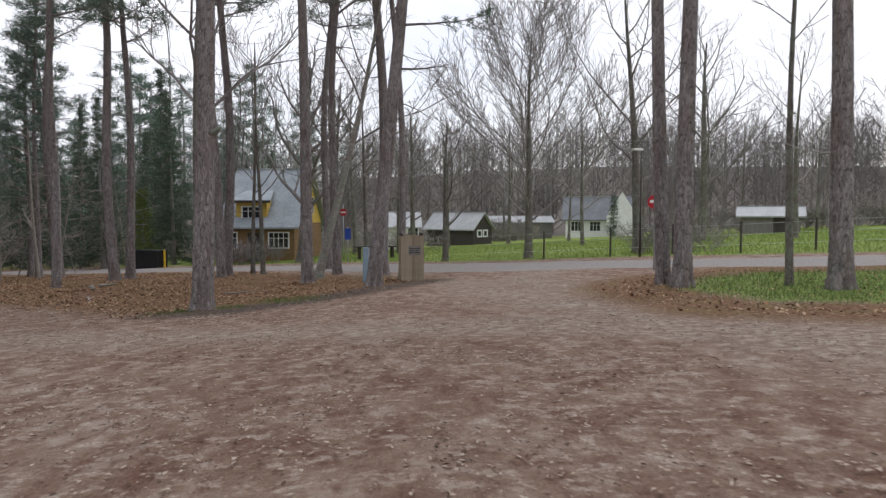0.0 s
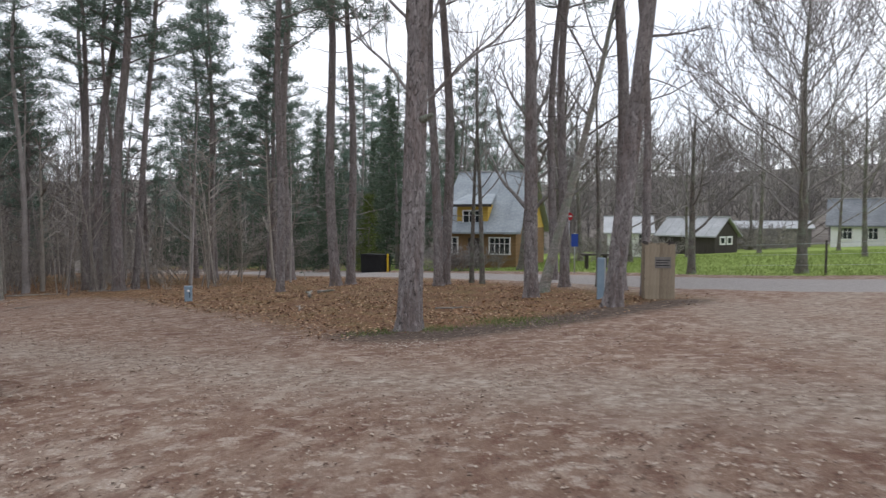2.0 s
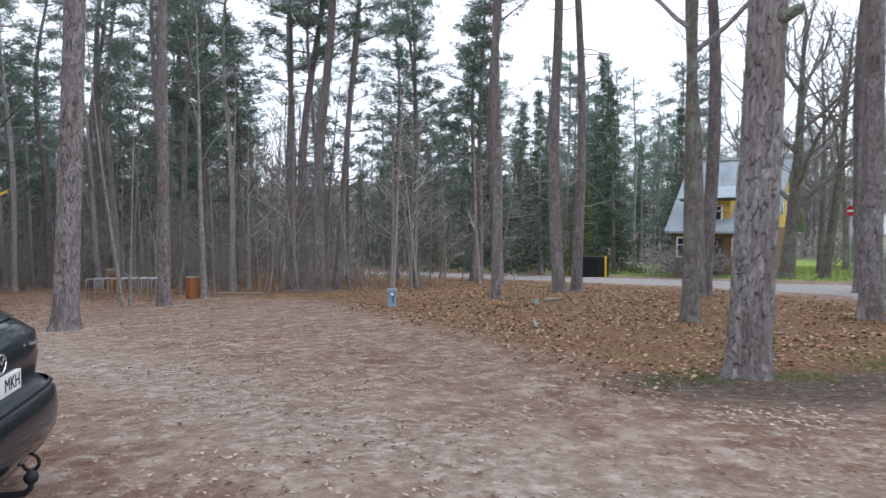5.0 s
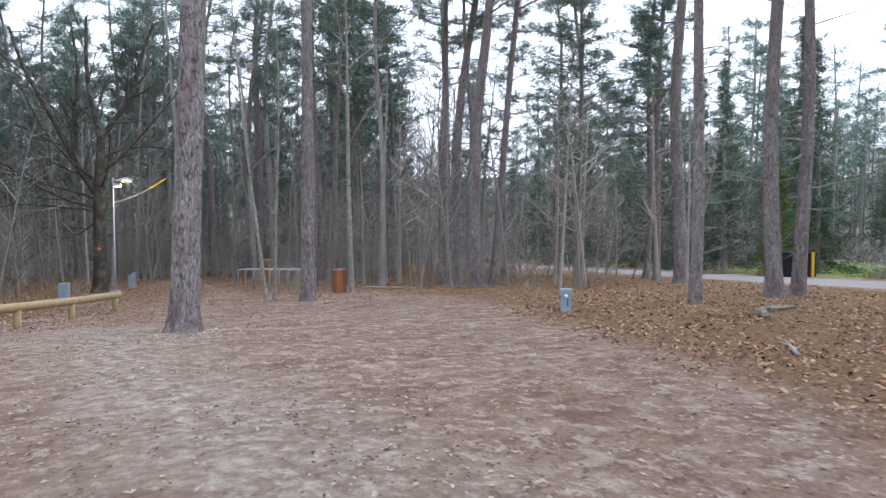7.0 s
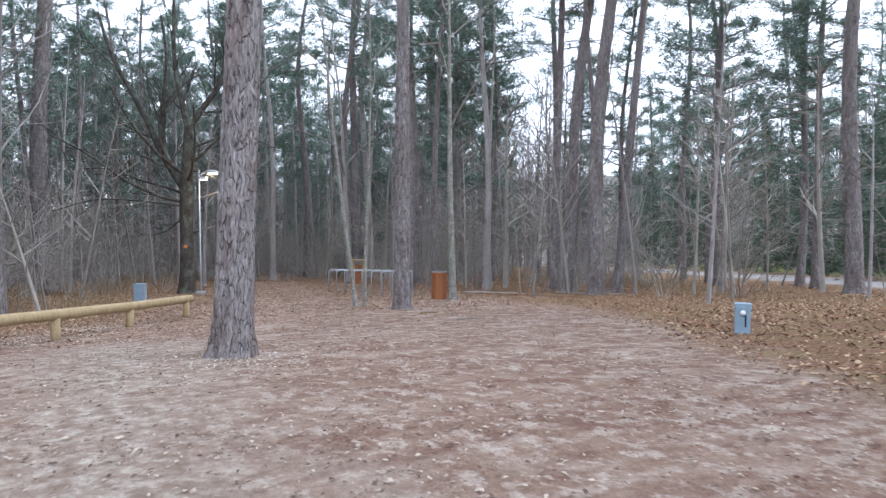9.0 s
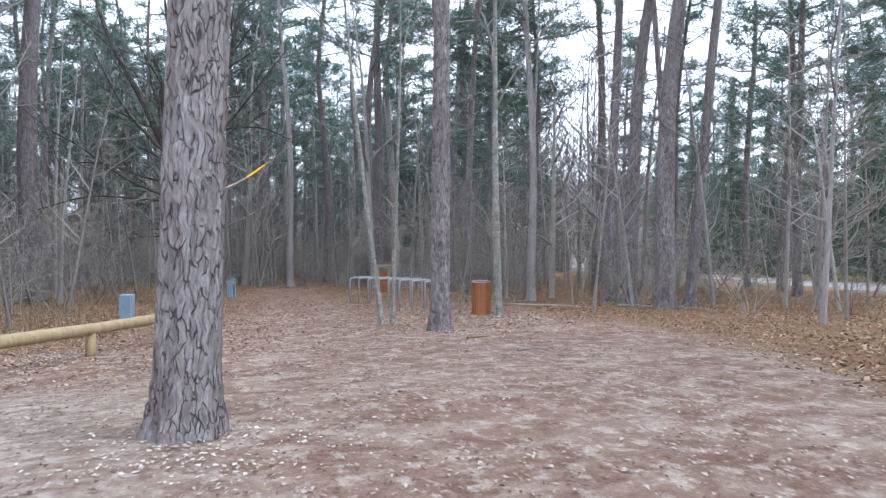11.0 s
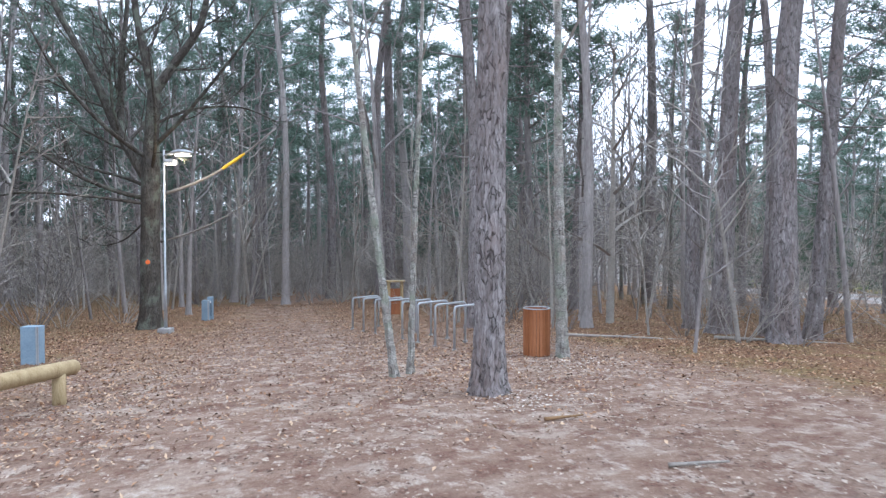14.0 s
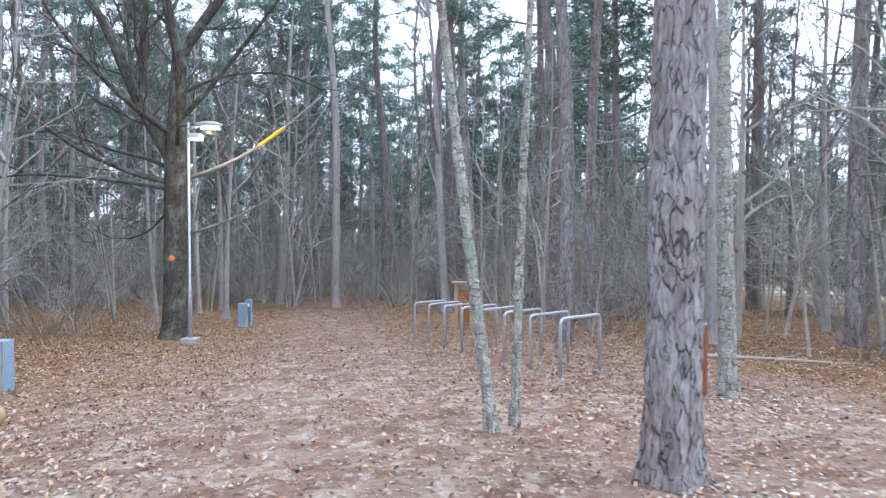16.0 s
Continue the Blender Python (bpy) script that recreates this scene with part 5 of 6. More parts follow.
tape = Shape().ring_tube([bp_[4].lerp(bp_[6], t) for t in np.linspace(0, 1, 7)], [0.02, 0.045, 0.04, 0.05, 0.04, 0.035, 0.015], 8, True, lambda p, q, r: r * (1 + 0.3 * noise.noise(p * 9 + q)))
tagged(part("yellow_tape", tape, M_YELLOW, None, smooth=True), "bright yellow tape wrapped along a bare bough", "tape")
mark = Shape()
mc = Vector((-36.7, 19.52, float(ground_z(-36.95, 19.6)) + 1.85))
mark.ring_tube([mc + Vector((0.0, 0.0, 0.0)), mc + Vector((0.016, -0.006, 0.0))], [0.06, 0.05], 14, True, lambda p, q, r: r * (1 + 0.35 * noise.noise(q * 2.2)))
tagged(part("paint_mark", mark, M_ORANGE, None), "orange spray-paint blotch on the oak's trunk", "paint mark")

# Wooden stand among the trees behind the racks.
st = place("wooden_stand", -35.3, 26.4, 60)
for x in (-0.2, 0.2):
    part("post", Shape().box(x - 0.05, -0.05, -0.1, x + 0.05, 0.05, 1.15), M_LOG, st, bevel=0.008)
part("panel", Shape().box(-0.17, -0.02, 0.15, 0.17, 0.02, 0.95), M_SLAT, st, "brown board")
part("top", Shape().box(-0.3, -0.12, 1.15, 0.3, 0.12, 1.2), M_LOG, st, bevel=0.006)
tagged(st, "small brown wooden stand among the trees", "wooden stand")


# Fallen branches on the litter.
def fallen(x, y, ang, length, r, seed):
    rng = random.Random(seed)
    sh = Shape()
    pts = wander(rng, (0, 0, r), (1, 0, 0.0), length, 8, 0.07)
    pts = [Vector((p.x, p.y, r + 0.25 * abs(p.z - r))) for p in pts]
    sh.ring_tube(pts, [r * (1 - 0.08 * i) for i in range(9)], 7)
    for k in (3, 5):
        tw = wander(rng, pts[k], (1, rng.choice((-1, 1)), 0.1), length * 0.2, 4, 0.15)
        sh.ring_tube([Vector((p.x, p.y, max(p.z, 0.012))) for p in tw], [r * 0.5, r * 0.4, r * 0.3, r * 0.2, r * 0.12], 5)
    ob = part("fallen_branch", sh, M_BROWNWALL if length < 0.5 else M_PALEBARK if r > 0.055 else M_PALETWIG, None, smooth=True)
    ob.matrix_basis = pose(x, y, float(ground_z(x, y)), 0, 0, ang)
    return tagged(ob, "fallen bare branch lying on dry leaves", "branch", "fallen branches")


for i, (x, y, a, ln, r) in enumerate(((-28.4, 26.9, 38, 3.4, 0.035), (-25.9, 29.0, 32, 2.6, 0.045), (-11.3, 23.6, 118, 1.3, 0.07), (-11.9, 25.3, 60, 0.7, 0.06), (-21.95, 20.7, 70, 0.45, 0.022),
                                      (-9.4, 19.6, 120, 0.9, 0.03), (-20.2, 20.4, 70, 0.5, 0.02), (-5.9, 20.4, 20, 1.0, 0.03))):
    fallen(x, y, a, ln, r, 600 + i)

# Plank store with a small notice by the gateway.
bs = place("plank_bin_store", -0.42, 23.5, 6)
plank = Shape().box(-0.05, -0.012, -0.03, 0.05, 0.012, 1.5).mesh("plank", M_FENCEWOOD, False)
for y in (-0.35, 0.35):
    for k in range(8):
        b = new("plank", plank)
        b.matrix_basis = pose(-0.38 + 0.76 * (k + 0.5) / 8, y, 0.02 * ((k * 7) % 3 - 1))
        b.parent = bs
side_plank = Shape().box(-0.012, -0.05, -0.03, 0.012, 0.05, 1.49).mesh("plank", M_FENCEWOOD, False)
for x in (-0.4, 0.4):
    for k in range(6):
        b = new("plank", side_plank)
        b.matrix_basis = pose(x, -0.28 + k * 0.112, 0.01 * (k % 2))
        b.parent = bs
for x in (-0.34, 0.34):
    for y in (-0.29, 0.29):
        part("corner_post", Shape().box(x - 0.045, y - 0.045, -0.1, x + 0.045, y + 0.045, 1.56), M_DARKWOOD, bs)
note = part("notice", Shape().box(-0.12, -0.385, 0.85, 0.3, -0.366, 1.15), M_GREYWALL, bs, "small grey notice with unreadable lines")
for k in range(3):
    part("text_line", Shape().box(-0.09, -0.389, 0.91 + 0.07 * k, 0.26 - 0.05 * (k % 2), -0.386, 0.935 + 0.07 * k), M_BLACK, note)
tagged(bs, "brown plank enclosure with a small grey notice on its front", "bin store")


# Signs by the road.
def no_entry(x, y, turn, up=0.0):
    ob = place("road_sign", x, y, turn)
    part("post", Shape().ring_tube([Vector((0, 0, -0.1)), Vector((0, 0, 2.55 + up))], [0.03, 0.03], 10), M_STEEL, ob, smooth=True)
    disc = part("disc", Shape().ring_tube([Vector((0, -0.035, 2.05 + up)), Vector((0, -0.05, 2.05 + up))], [0.22, 0.22], 28), M_RED, ob, "round red sign face")
    part("bar", Shape().box(-0.155, -0.058, 2.015 + up, 0.155, -0.053, 2.1 + up), M_WHITE, disc, "white bar")
    return tagged(ob, "round red road sign with a white bar on a steel post", "road sign")


no_entry(7.05, 20.9, -15)
no_entry(-5.26, 42.3, 8, 0.85)
ps = place("blue_sign", -4.3, 36.9, 12)
part("post", Shape().ring_tube([Vector((0, 0, -0.1)), Vector((0, 0, 1.9))], [0.03, 0.03], 10), M_STEEL, ps, smooth=True)
part("panel", Shape().box(-0.16, -0.045, 1.25, 0.16, -0.033, 1.85), M_BLUE, ps, "blue sign face")
tagged(ps, "small blue road sign on a steel post", "road sign")
sl = place("street_lamp", 8.6, 27.5, 20)
part("pole", Shape().ring_tube([Vector((0, 0, -0.1)), Vector((0, 0, 4.3))], [0.04, 0.025], 10), M_DARKWOOD, sl, smooth=True)
part("lamp_head", Shape().box(-0.42, -0.09, 4.25, 0.05, 0.09, 4.33), M_WHITE, sl, "white lamp head", bevel=0.03)
tagged(sl, "slim street lamp with a white head at the road", "street lamp")


# Garden fence along the lawn.
def fence_run(pts, gap=2.6):
    ob = place("garden_fence", *pts[0])
    o = ob.matrix_basis.translation
    for (ax, ay), (bx, by) in zip(pts, pts[1:]):
        n = max(1, int(math.hypot(bx - ax, by - ay) / gap))
        for i in range(n):
            x, y = ax + (bx - ax) * i / n, ay + (by - ay) * i / n
            p = Vector((x - o.x, y - o.y, float(ground_z(x, y)) - o.z))
            part("post", Shape().ring_tube([p + Vector((0, 0, -0.1)), p + Vector((0.01, 0, 1.25))], [0.045, 0.04], 7), M_DARKWOOD, ob)
        for h in (0.35, 0.75, 1.15):
            a, b = Vector((ax - o.x, ay - o.y, float(ground_z(ax, ay)) - o.z + h)), Vector((bx - o.x, by - o.y, float(ground_z(bx, by)) - o.z + h))
            part("wire", Shape().ring_tube([a, a.lerp(b, 0.5) - Vector((0, 0, 0.02)), b], [0.006] * 3, 4), M_STEEL, ob)
    return tagged(ob, "wire garden fence on dark wooden posts along a lawn", "fence")


fence_run([(34, 8.5), (17.0, 24.5), (8.0, 29.8), (2.8, 33.5)])

# Dark container with a yellow post, garden bench.
dc = place("dark_container", -18.0, 44.6, -18)
part("body", Shape().box(-0.85, -0.5, -0.05, 0.85, 0.5, 1.1), M_BLACK, dc, bevel=0.03)
part("lid", Shape().box(-0.88, -0.53, 1.1, 0.88, 0.53, 1.17), M_BLACK, dc, bevel=0.02)
part("yellow_post", Shape().box(0.98, -0.05, -0.05, 1.06, 0.05, 1.2), M_YELLOW, dc, "yellow painted post")
tagged(dc, "black waste container with a yellow post on grass", "container")
gb = place("garden_table", -3.2, 41.5, 15)
part("top", Shape().box(-1.3, -0.4, 0.68, 1.3, 0.4, 0.75), M_DARKWOOD, gb)
for x in (-1.0, 0, 1.0):
    part("leg", Shape().box(x - 0.06, -0.3, -0.05, x + 0.06, 0.3, 0.68), M_DARKWOOD, gb)
tagged(gb, "long dark wooden garden table on the lawn", "table")


# ---- houses ----
def window(parent, x, y, z, w, h, bars=2, face=-1):
    """A framed window on a wall that faces -y (face -1)."""
    win = part("window", Shape().box(x - w / 2, y + face * 0.05, z, x + w / 2, y + 0.02, z + h), M_GLASS, parent, "dark pane in a white frame")
    f = 0.07
    fr = Shape()
    for a, b in ((x - w / 2 - f, x - w / 2 + 0.02), (x + w / 2 - 0.02, x + w / 2 + f)):
        fr.box(a, y + face * 0.09, z - f, b, y, z + h + f)
    for a, b in ((z - f, z + 0.02), (z + h - 0.02, z + h + f)):
        fr.box(x - w / 2, y + face * 0.088, a, x + w / 2, y, b)
    part("frame", fr, M_WHITE, win, "white frame")
    for k in range(1, bars + 1):
        xx = x - w / 2 + w * k / (bars + 1)
        part("glazing_bar", Shape().box(xx - 0.025, y + face * 0.08, z, xx + 0.025, y + face * 0.03, z + h), M_WHITE, win)
    part("glazing_bar", Shape().box(x - w / 2, y + face * 0.078, z + h * 0.62, x + w / 2, y + face * 0.032, z + h * 0.62 + 0.04), M_WHITE, win)
    return win


def gable_house(name, x, y, turn, length, depth, eave, ridge, wall, roof, over=0.4, label="", lower=None):
    """Origin at the middle of the front wall; the ridge runs along x and the front faces -y."""
    ob = place(name, x, y, turn)
    L, D, t = length / 2, depth, 0.25
    low = lower or wall
    part("wall", Shape().box(-L, 0, -0.4, L, t, eave), low, ob)
    part("wall", Shape().box(-L, D - t, -0.4, L, D, eave), low, ob)
    for s in (-1, 1):
        g = Shape()
        b = len(g.v)
        for xx in (s * L, s * (L - t)):
            g.v += [Vector((xx, t, -0.4)), Vector((xx, D - t, -0.4)), Vector((xx, D - t, eave)), Vector((xx, t, eave))]
        g.f += [(0, 1, 2, 3), (7, 6, 5, 4), (0, 4, 5, 1), (1, 5, 6, 2), (2, 6, 7, 3), (3, 7, 4, 0)]
        part("wall", g, low, ob)
        tri = Shape()
        for xx in (s * L, s * (L - t)):
            tri.v += [Vector((xx, 0, eave)), Vector((xx, D, eave)), Vector((xx, D / 2, ridge))]
        tri.f += [(0, 1, 2), (5, 4, 3), (0, 3, 4, 1), (1, 4, 5, 2), (2, 5, 3, 0)]
        part("gable", tri, wall, ob)
    k = (ridge - eave) / (D / 2)
    for s in (0, 1):
        rf = Shape()
        y0, y1 = (-over, D / 2) if s == 0 else (D + over, D / 2)
        z0, z1 = eave - over * k, ridge
        for dz in (0.03, 0.15):
            rf.v += [Vector((-L - over, y0, z0 + dz)), Vector((L + over, y0, z0 + dz)), Vector((L + over, y1, z1 + dz)), Vector((-L - over, y1, z1 + dz))]
        rf.f += [(3, 2, 1, 0), (4, 5, 6, 7), (0, 1, 5, 4), (1, 2, 6, 5), (2, 3, 7, 6), (3, 0, 4, 7)]
        r_ob = part("roof", rf, roof, ob)
        n = int(length / 0.9)
        for i in range(n + 1):
            xx = -L - over + (length + 2 * over) * i / n
            seam = Shape()
            for dx in (-0.02, 0.02):
                seam.v += [Vector((xx + dx, y0, z0 + 0.15)), Vector((xx + dx, y1, z1 + 0.15)), Vector((xx + dx, y1, z1 + 0.19)), Vector((xx + dx, y0, z0 + 0.19))]
            seam.f += [(0, 1, 2, 3), (7, 6, 5, 4), (3, 2, 6, 7), (0, 3, 7, 4), (1, 5, 6, 2)]
            part("roof_seam", seam, roof, r_ob)
    part("ridge_cap", Shape().box(-L - over, D / 2 - 0.12, ridge + 0.12, L + over, D / 2 + 0.12, ridge + 0.2), M_PALEROOF, ob, "pale ridge cap")
    return tagged(ob, label, "house")


yh = gable_house("house", -11.45, 46.2, -3, 4.8, 8.2, 2.55, 6.3, M_YELLOWWALL, M_ROOF, 0.4, "yellow wooden house with a steep grey roof and a dormer", M_BROWNWALL)
window(yh, 1.35, 0, 0.95, 1.3, 1.0, 3)
window(yh, -1.85, 0, 0.95, 0.7, 1.0, 1)
part("door", Shape().box(-0.75, -0.05, -0.05, 0.2, 0.0, 1.95), M_DARKWOOD, yh, "dark plank door")
# dormer
part("dormer", Shape().box(-1.65, 0.35, 2.5, 0.45, 3.0, 4.1), M_YELLOWWALL, yh, "yellow dormer")
window(yh, -0.6, 0.35, 2.9, 1.2, 0.78, 2)
dr = Shape()
for dz in (0.0, 0.1):
    dr.v += [Vector((-2.05, -0.15, 4.03 + dz)), Vector((0.85, -0.15, 4.03 + dz)), Vector((0.2, 3.2, 5.0 + dz)), Vector((-1.4, 3.2, 5.0 + dz))]
dr.f += [(3, 2, 1, 0), (4, 5, 6, 7), (0, 1, 5, 4), (1, 2, 6, 5), (2, 3, 7, 6), (3, 0, 4, 7)]
part("dormer_roof", dr, M_ROOF, yh)
part("dormer_fascia", Shape().box(-2.05, -0.18, 3.95, 0.85, -0.152, 4.11), M_DARKWOOD, yh)
for yy, z0 in ((2.6, 3.3), (4.6, 3.3)):
    part("window", Shape().box(2.39, yy, z0, 2.43, yy + 0.9, z0 + 1.1), M_GLASS, yh)
    part("window_frame", Shape().box(2.4, yy - 0.08, z0 - 0.08, 2.45, yy, z0 + 1.18).box(2.4, yy + 0.9, z0 - 0.08, 2.45, yy + 0.98, z0 + 1.18).box(2.4, yy, z0 + 1.1, 2.45, yy + 0.9, z0 + 1.18).box(2.4, yy + 0.43, z0, 2.45, yy + 0.48, z0 + 1.1), M_WHITE, yh)

sh = gable_house("shed", 1.75, 67.1, -42, 6.0, 2.9, 1.75, 3.1, M_DARKWOOD, M_PALEROOF, 0.3, "dark board shed with a pale roof and two small white windows")
for yy in (0.72, 1.62):
    part("window", Shape().box(3.0, yy, 1.0, 3.04, yy + 0.45, 1.45), M_GLASS, sh)
    part("window_frame", Shape().box(3.0, yy - 0.14, 0.86, 3.06, yy, 1.59).box(3.0, yy + 0.45, 0.86, 3.06, yy + 0.59, 1.59).box(3.0, yy, 1.45, 3.058, yy + 0.45, 1.59).box(3.0, yy, 0.86, 3.058, yy + 0.45, 1.0), M_WHITE, sh)
tagged(sh, "", "shed")
wh = gable_house("house", 18.3, 74.0, -14, 7.5, 5.5, 2.0, 4.2, M_WHITE, M_SLATE, 0.4, "white rendered house with a grey roof behind the lawn")
window(wh, -2.6, 0, 0.6, 1.1, 1.0, 2)
window(wh, -0.6, 0, 0.6, 1.1, 1.0, 2)
part("front_gable", Shape().prism([(0.6, -0.4), (3.8, -0.4), (3.8, 2.2), (2.2, 4.8), (0.6, 2.2)], -1.2, 1.0), M_WHITE, wh, "white front gable")
ls = gable_house("shed", 26.4, 53.0, -26, 4.2, 3.0, 1.35, 1.95, M_GREYWALL, M_PALEROOF, 0.35, "long low grey board shed with a pale sheet roof")
part("door", Shape().box(0.2, -0.05, 0, 1.1, 0.0, 1.25), M_DARKWOOD, ls)
tagged(ls, "", "shed")
sm = gable_house("house", -2.8, 61.0, 4, 3.4, 5.0, 2.0, 3.2, M_WHITE, M_PALEROOF, 0.3, "small white house with a pale roof behind trees")
window(sm, 1.2, 0, 0.9, 0.9, 1.0, 1)
ls2 = gable_house("shed", 10.5, 80.0, 0, 7, 4, 2.0, 2.6, M_GREYWALL, M_PALEROOF, 0.3, "low grey shed with a pale roof behind the lawn")
tagged(ls2, "", "shed")

# ---- parked car, seen from behind ----
car = place("car", -7.65, 9.5, 47, -0.02)
# Local axes: +x is the rear, the bumper ends near x = 0; +y is one side.
OUT = [(-4.35, 0.32), (-4.42, 0.5), (-4.38, 0.68), (-4.15, 0.80), (-3.4, 0.93), (-3.05, 0.99), (-2.35, 1.36), (-1.9, 1.44), (-1.2, 1.43), (-0.75, 1.36), (-0.62, 1.30), (-0.22, 1.02), (-0.13, 0.95),
       (-0.11, 0.80), (-0.12, 0.665), (-0.045, 0.635), (0.0, 0.585), (0.015, 0.48), (0.0, 0.36), (-0.06, 0.255), (-0.25, 0.2), (-0.8, 0.19), (-2.4, 0.19), (-3.8, 0.22)]


def car_half(z):
    return 0.87 - 0.03 * max(0, (0.5 - z)) if z < 0.92 else 0.87 - 0.30 * ((z - 0.92) / 0.52) ** 1.25


def car_point(i, v):
    x, z = OUT[i]
    w = car_half(z)
    side = abs(v)
    round_in = (0.26 if z < 0.72 else 0.16) * side ** 5
    x2 = x - round_in if x > -2.2 else x + 0.5 * side ** 4
    z2 = z - (0.05 * side ** 3 if z > 1.2 else 0)
    return Vector((x2, w * (1.35 * v - 0.35 * v ** 3) if side < 1 else w * v, z2))


body = Shape()
vs = np.linspace(-1, 1, 25)
fine_out = []
for a in range(len(OUT)):
    fine_out.append(a)
for v in vs:
    for i in fine_out:
        body.v.append(car_point(i, v))
n = len(fine_out)
for j in range(len(vs) - 1):
    for i in range(n):
        k = (i + 1) % n
        body.f.append((j * n + i, j * n + k, (j + 1) * n + k, (j + 1) * n + i))
body.f.append(tuple(reversed(range(n))))
body.f.append(tuple((len(vs) - 1) * n + i for i in range(n)))
cb = part("body", body, M_CARPAINT, car, "glossy black body", True)
glass = Shape()
gv = np.linspace(-0.86, 0.86, 13)
for v in gv:
    for f in np.linspace(0.06, 0.94, 5):
        a, b = car_point(10, v), car_point(11, v)
        glass.v.append(a.lerp(b, f) + Vector((0.008, 0, 0.011)))
for j in range(12):
    for i in range(4):
        glass.f.append((j * 5 + i, j * 5 + i + 1, j * 5 + i + 6, j * 5 + i + 5))
part("rear_window", glass, M_GLASS, car, "dark sloping rear window", True)
for s in (-1, 1):
    sg = Shape()
    sg.v += [Vector((-2.9, s * 0.84, 1.0)), Vector((-2.3, s * 0.70, 1.3)), Vector((-1.0, s * 0.68, 1.33)), Vector((-0.75, s * 0.80, 1.05))]
    sg.v += [p - Vector((0, s * 0.03, 0)) for p in sg.v]
    sg.f += [(0, 1, 2, 3), (7, 6, 5, 4), (0, 4, 5, 1), (1, 5, 6, 2), (2, 6, 7, 3), (3, 7, 4, 0)]
    part("side_window", sg, M_GLASS, car)
    tl = Shape()
    for v in np.linspace(0.84, 0.985, 6):
        for z in (0.82, 0.88, 0.94):
            w = car_half(z)
            tl.v.append(Vector((-0.115 - 0.16 * v ** 5 + 0.014 - 0.1 * (z - 0.8), s * w * (1.35 * v - 0.35 * v ** 3) * 1.003, z)))
    for j in range(5):
        for i in range(2):
            tl.f.append((j * 3 + i, j * 3 + i + 1, j * 3 + i + 4, j * 3 + i + 3))
    lt = part("tail_light", tl, M_TAIL, car, "dark red tail light", True)
    part("chrome_mark", Shape().box(-0.118, s * 0.55 - 0.07, 0.885, -0.103, s * 0.55 + 0.07, 0.905), M_CHROME, car, "small chrome lettering bar")
    for xx in (-0.85, -3.5):
        wheel = part("wheel", Shape().ring_tube([Vector((xx, s * 0.66, 0.31)), Vector((xx, s * 0.69, 0.31)), Vector((xx, s * 0.85, 0.31)), Vector((xx, s * 0.88, 0.31))], [0.28, 0.315, 0.315, 0.28], 32), M_RUBBER, car, "black tyre", True)
        part("rim", Shape().ring_tube([Vector((xx, s * 0.84, 0.31)), Vector((xx, s * 0.895, 0.31))], [0.2, 0.19], 24), M_STEEL, wheel, "silver rim")
# Bumper crease, plate, badge ring, tow bar.
cre = Shape()
for v in np.linspace(-0.98, 0.98, 21):
    p = car_point(15, v)
    cre.v += [p + Vector((0.004, 0, 0.012)), p + Vector((0.03, 0, -0.004)), p + Vector((0.02, 0, -0.03))]
for j in range(20):
    for i in range(2):
        cre.f.append((j * 3 + i, j * 3 + i + 1, j * 3 + i + 4, j * 3 + i + 3))
part("bumper_lip", cre, M_CARPAINT, car, "glossy bumper edge", True)
plate = part("number_plate", Shape().box(-0.12, -0.26, 0.68, -0.088, 0.26, 0.79), M_PLATE, car, "white number plate", bevel=0.004)


def lettering(text, size, material, parent, m, name="lettering"):
    cu = bpy.data.curves.new(name, "FONT")
    cu.body, cu.size, cu.extrude, cu.align_x, cu.align_y = text, size, 0.001, "RIGHT", "CENTER"
    tmp = bpy.data.objects.new(name, cu)
    scene.collection.objects.link(tmp)
    bpy.context.view_layer.update()
    me = bpy.data.meshes.new_from_object(tmp.evaluated_get(bpy.context.evaluated_depsgraph_get()))
    bpy.data.objects.remove(tmp)
    me.materials.clear()
    me.materials.append(material)
    ob = new(name, me)
    ob.matrix_basis = m
    ob.parent = parent
    return ob


text_pose = Matrix(((0, 0, 1, -0.0865), (1, 0, 0, 0.235), (0, 1, 0, 0.735), (0, 0, 0, 1)))
lettering("MKH", 0.105, M_BLACK, plate, text_pose)
ring = Shape().ring_tube([Vector((-0.098, 0.062 * math.cos(a), 0.865 + 0.05 * math.sin(a))) for a in np.linspace(0, 2 * math.pi, 25)], [0.007] * 25, 8)
ring.ring_tube([Vector((-0.098, -0.035, 0.895)), Vector((-0.098, 0, 0.86)), Vector((-0.098, 0.035, 0.895))], [0.006] * 3, 6)
part("badge", ring, M_CHROME, car, "round chrome badge", True)
tow = Shape().ring_tube([Vector(p) for p in ((-0.35, 0, 0.16), (-0.08, 0, 0.14), (0.0, 0, 0.145), (0.03, 0, 0.17), (0.035, 0, 0.21))], [0.02, 0.02, 0.018, 0.016, 0.016], 10)
tow_ob = part("tow_bar", tow, M_BLACK, car, "black tow bar", True)
part("tow_ball", Shape().ring_tube([Vector((0.035, 0, 0.195 + 0.075 * t)) for t in np.linspace(0, 1, 7)], [0.016, 0.03, 0.037, 0.039, 0.037, 0.03, 0.012], 14), M_BLACK, tow_ob, "ball under a black cap", True)
part("towing_eye", Shape().ring_tube([Vector((-0.1 + 0.045 * math.cos(t), 0.42, 0.18 + 0.05 * math.sin(t))) for t in np.linspace(0, 6.28, 17)], [0.011] * 17, 8), M_BLACK, car, "black towing eye", True)
tagged(car, "black hatchback parked on dirt with a tow bar at its rear", "car")

# ---- litter, chips and grass ----


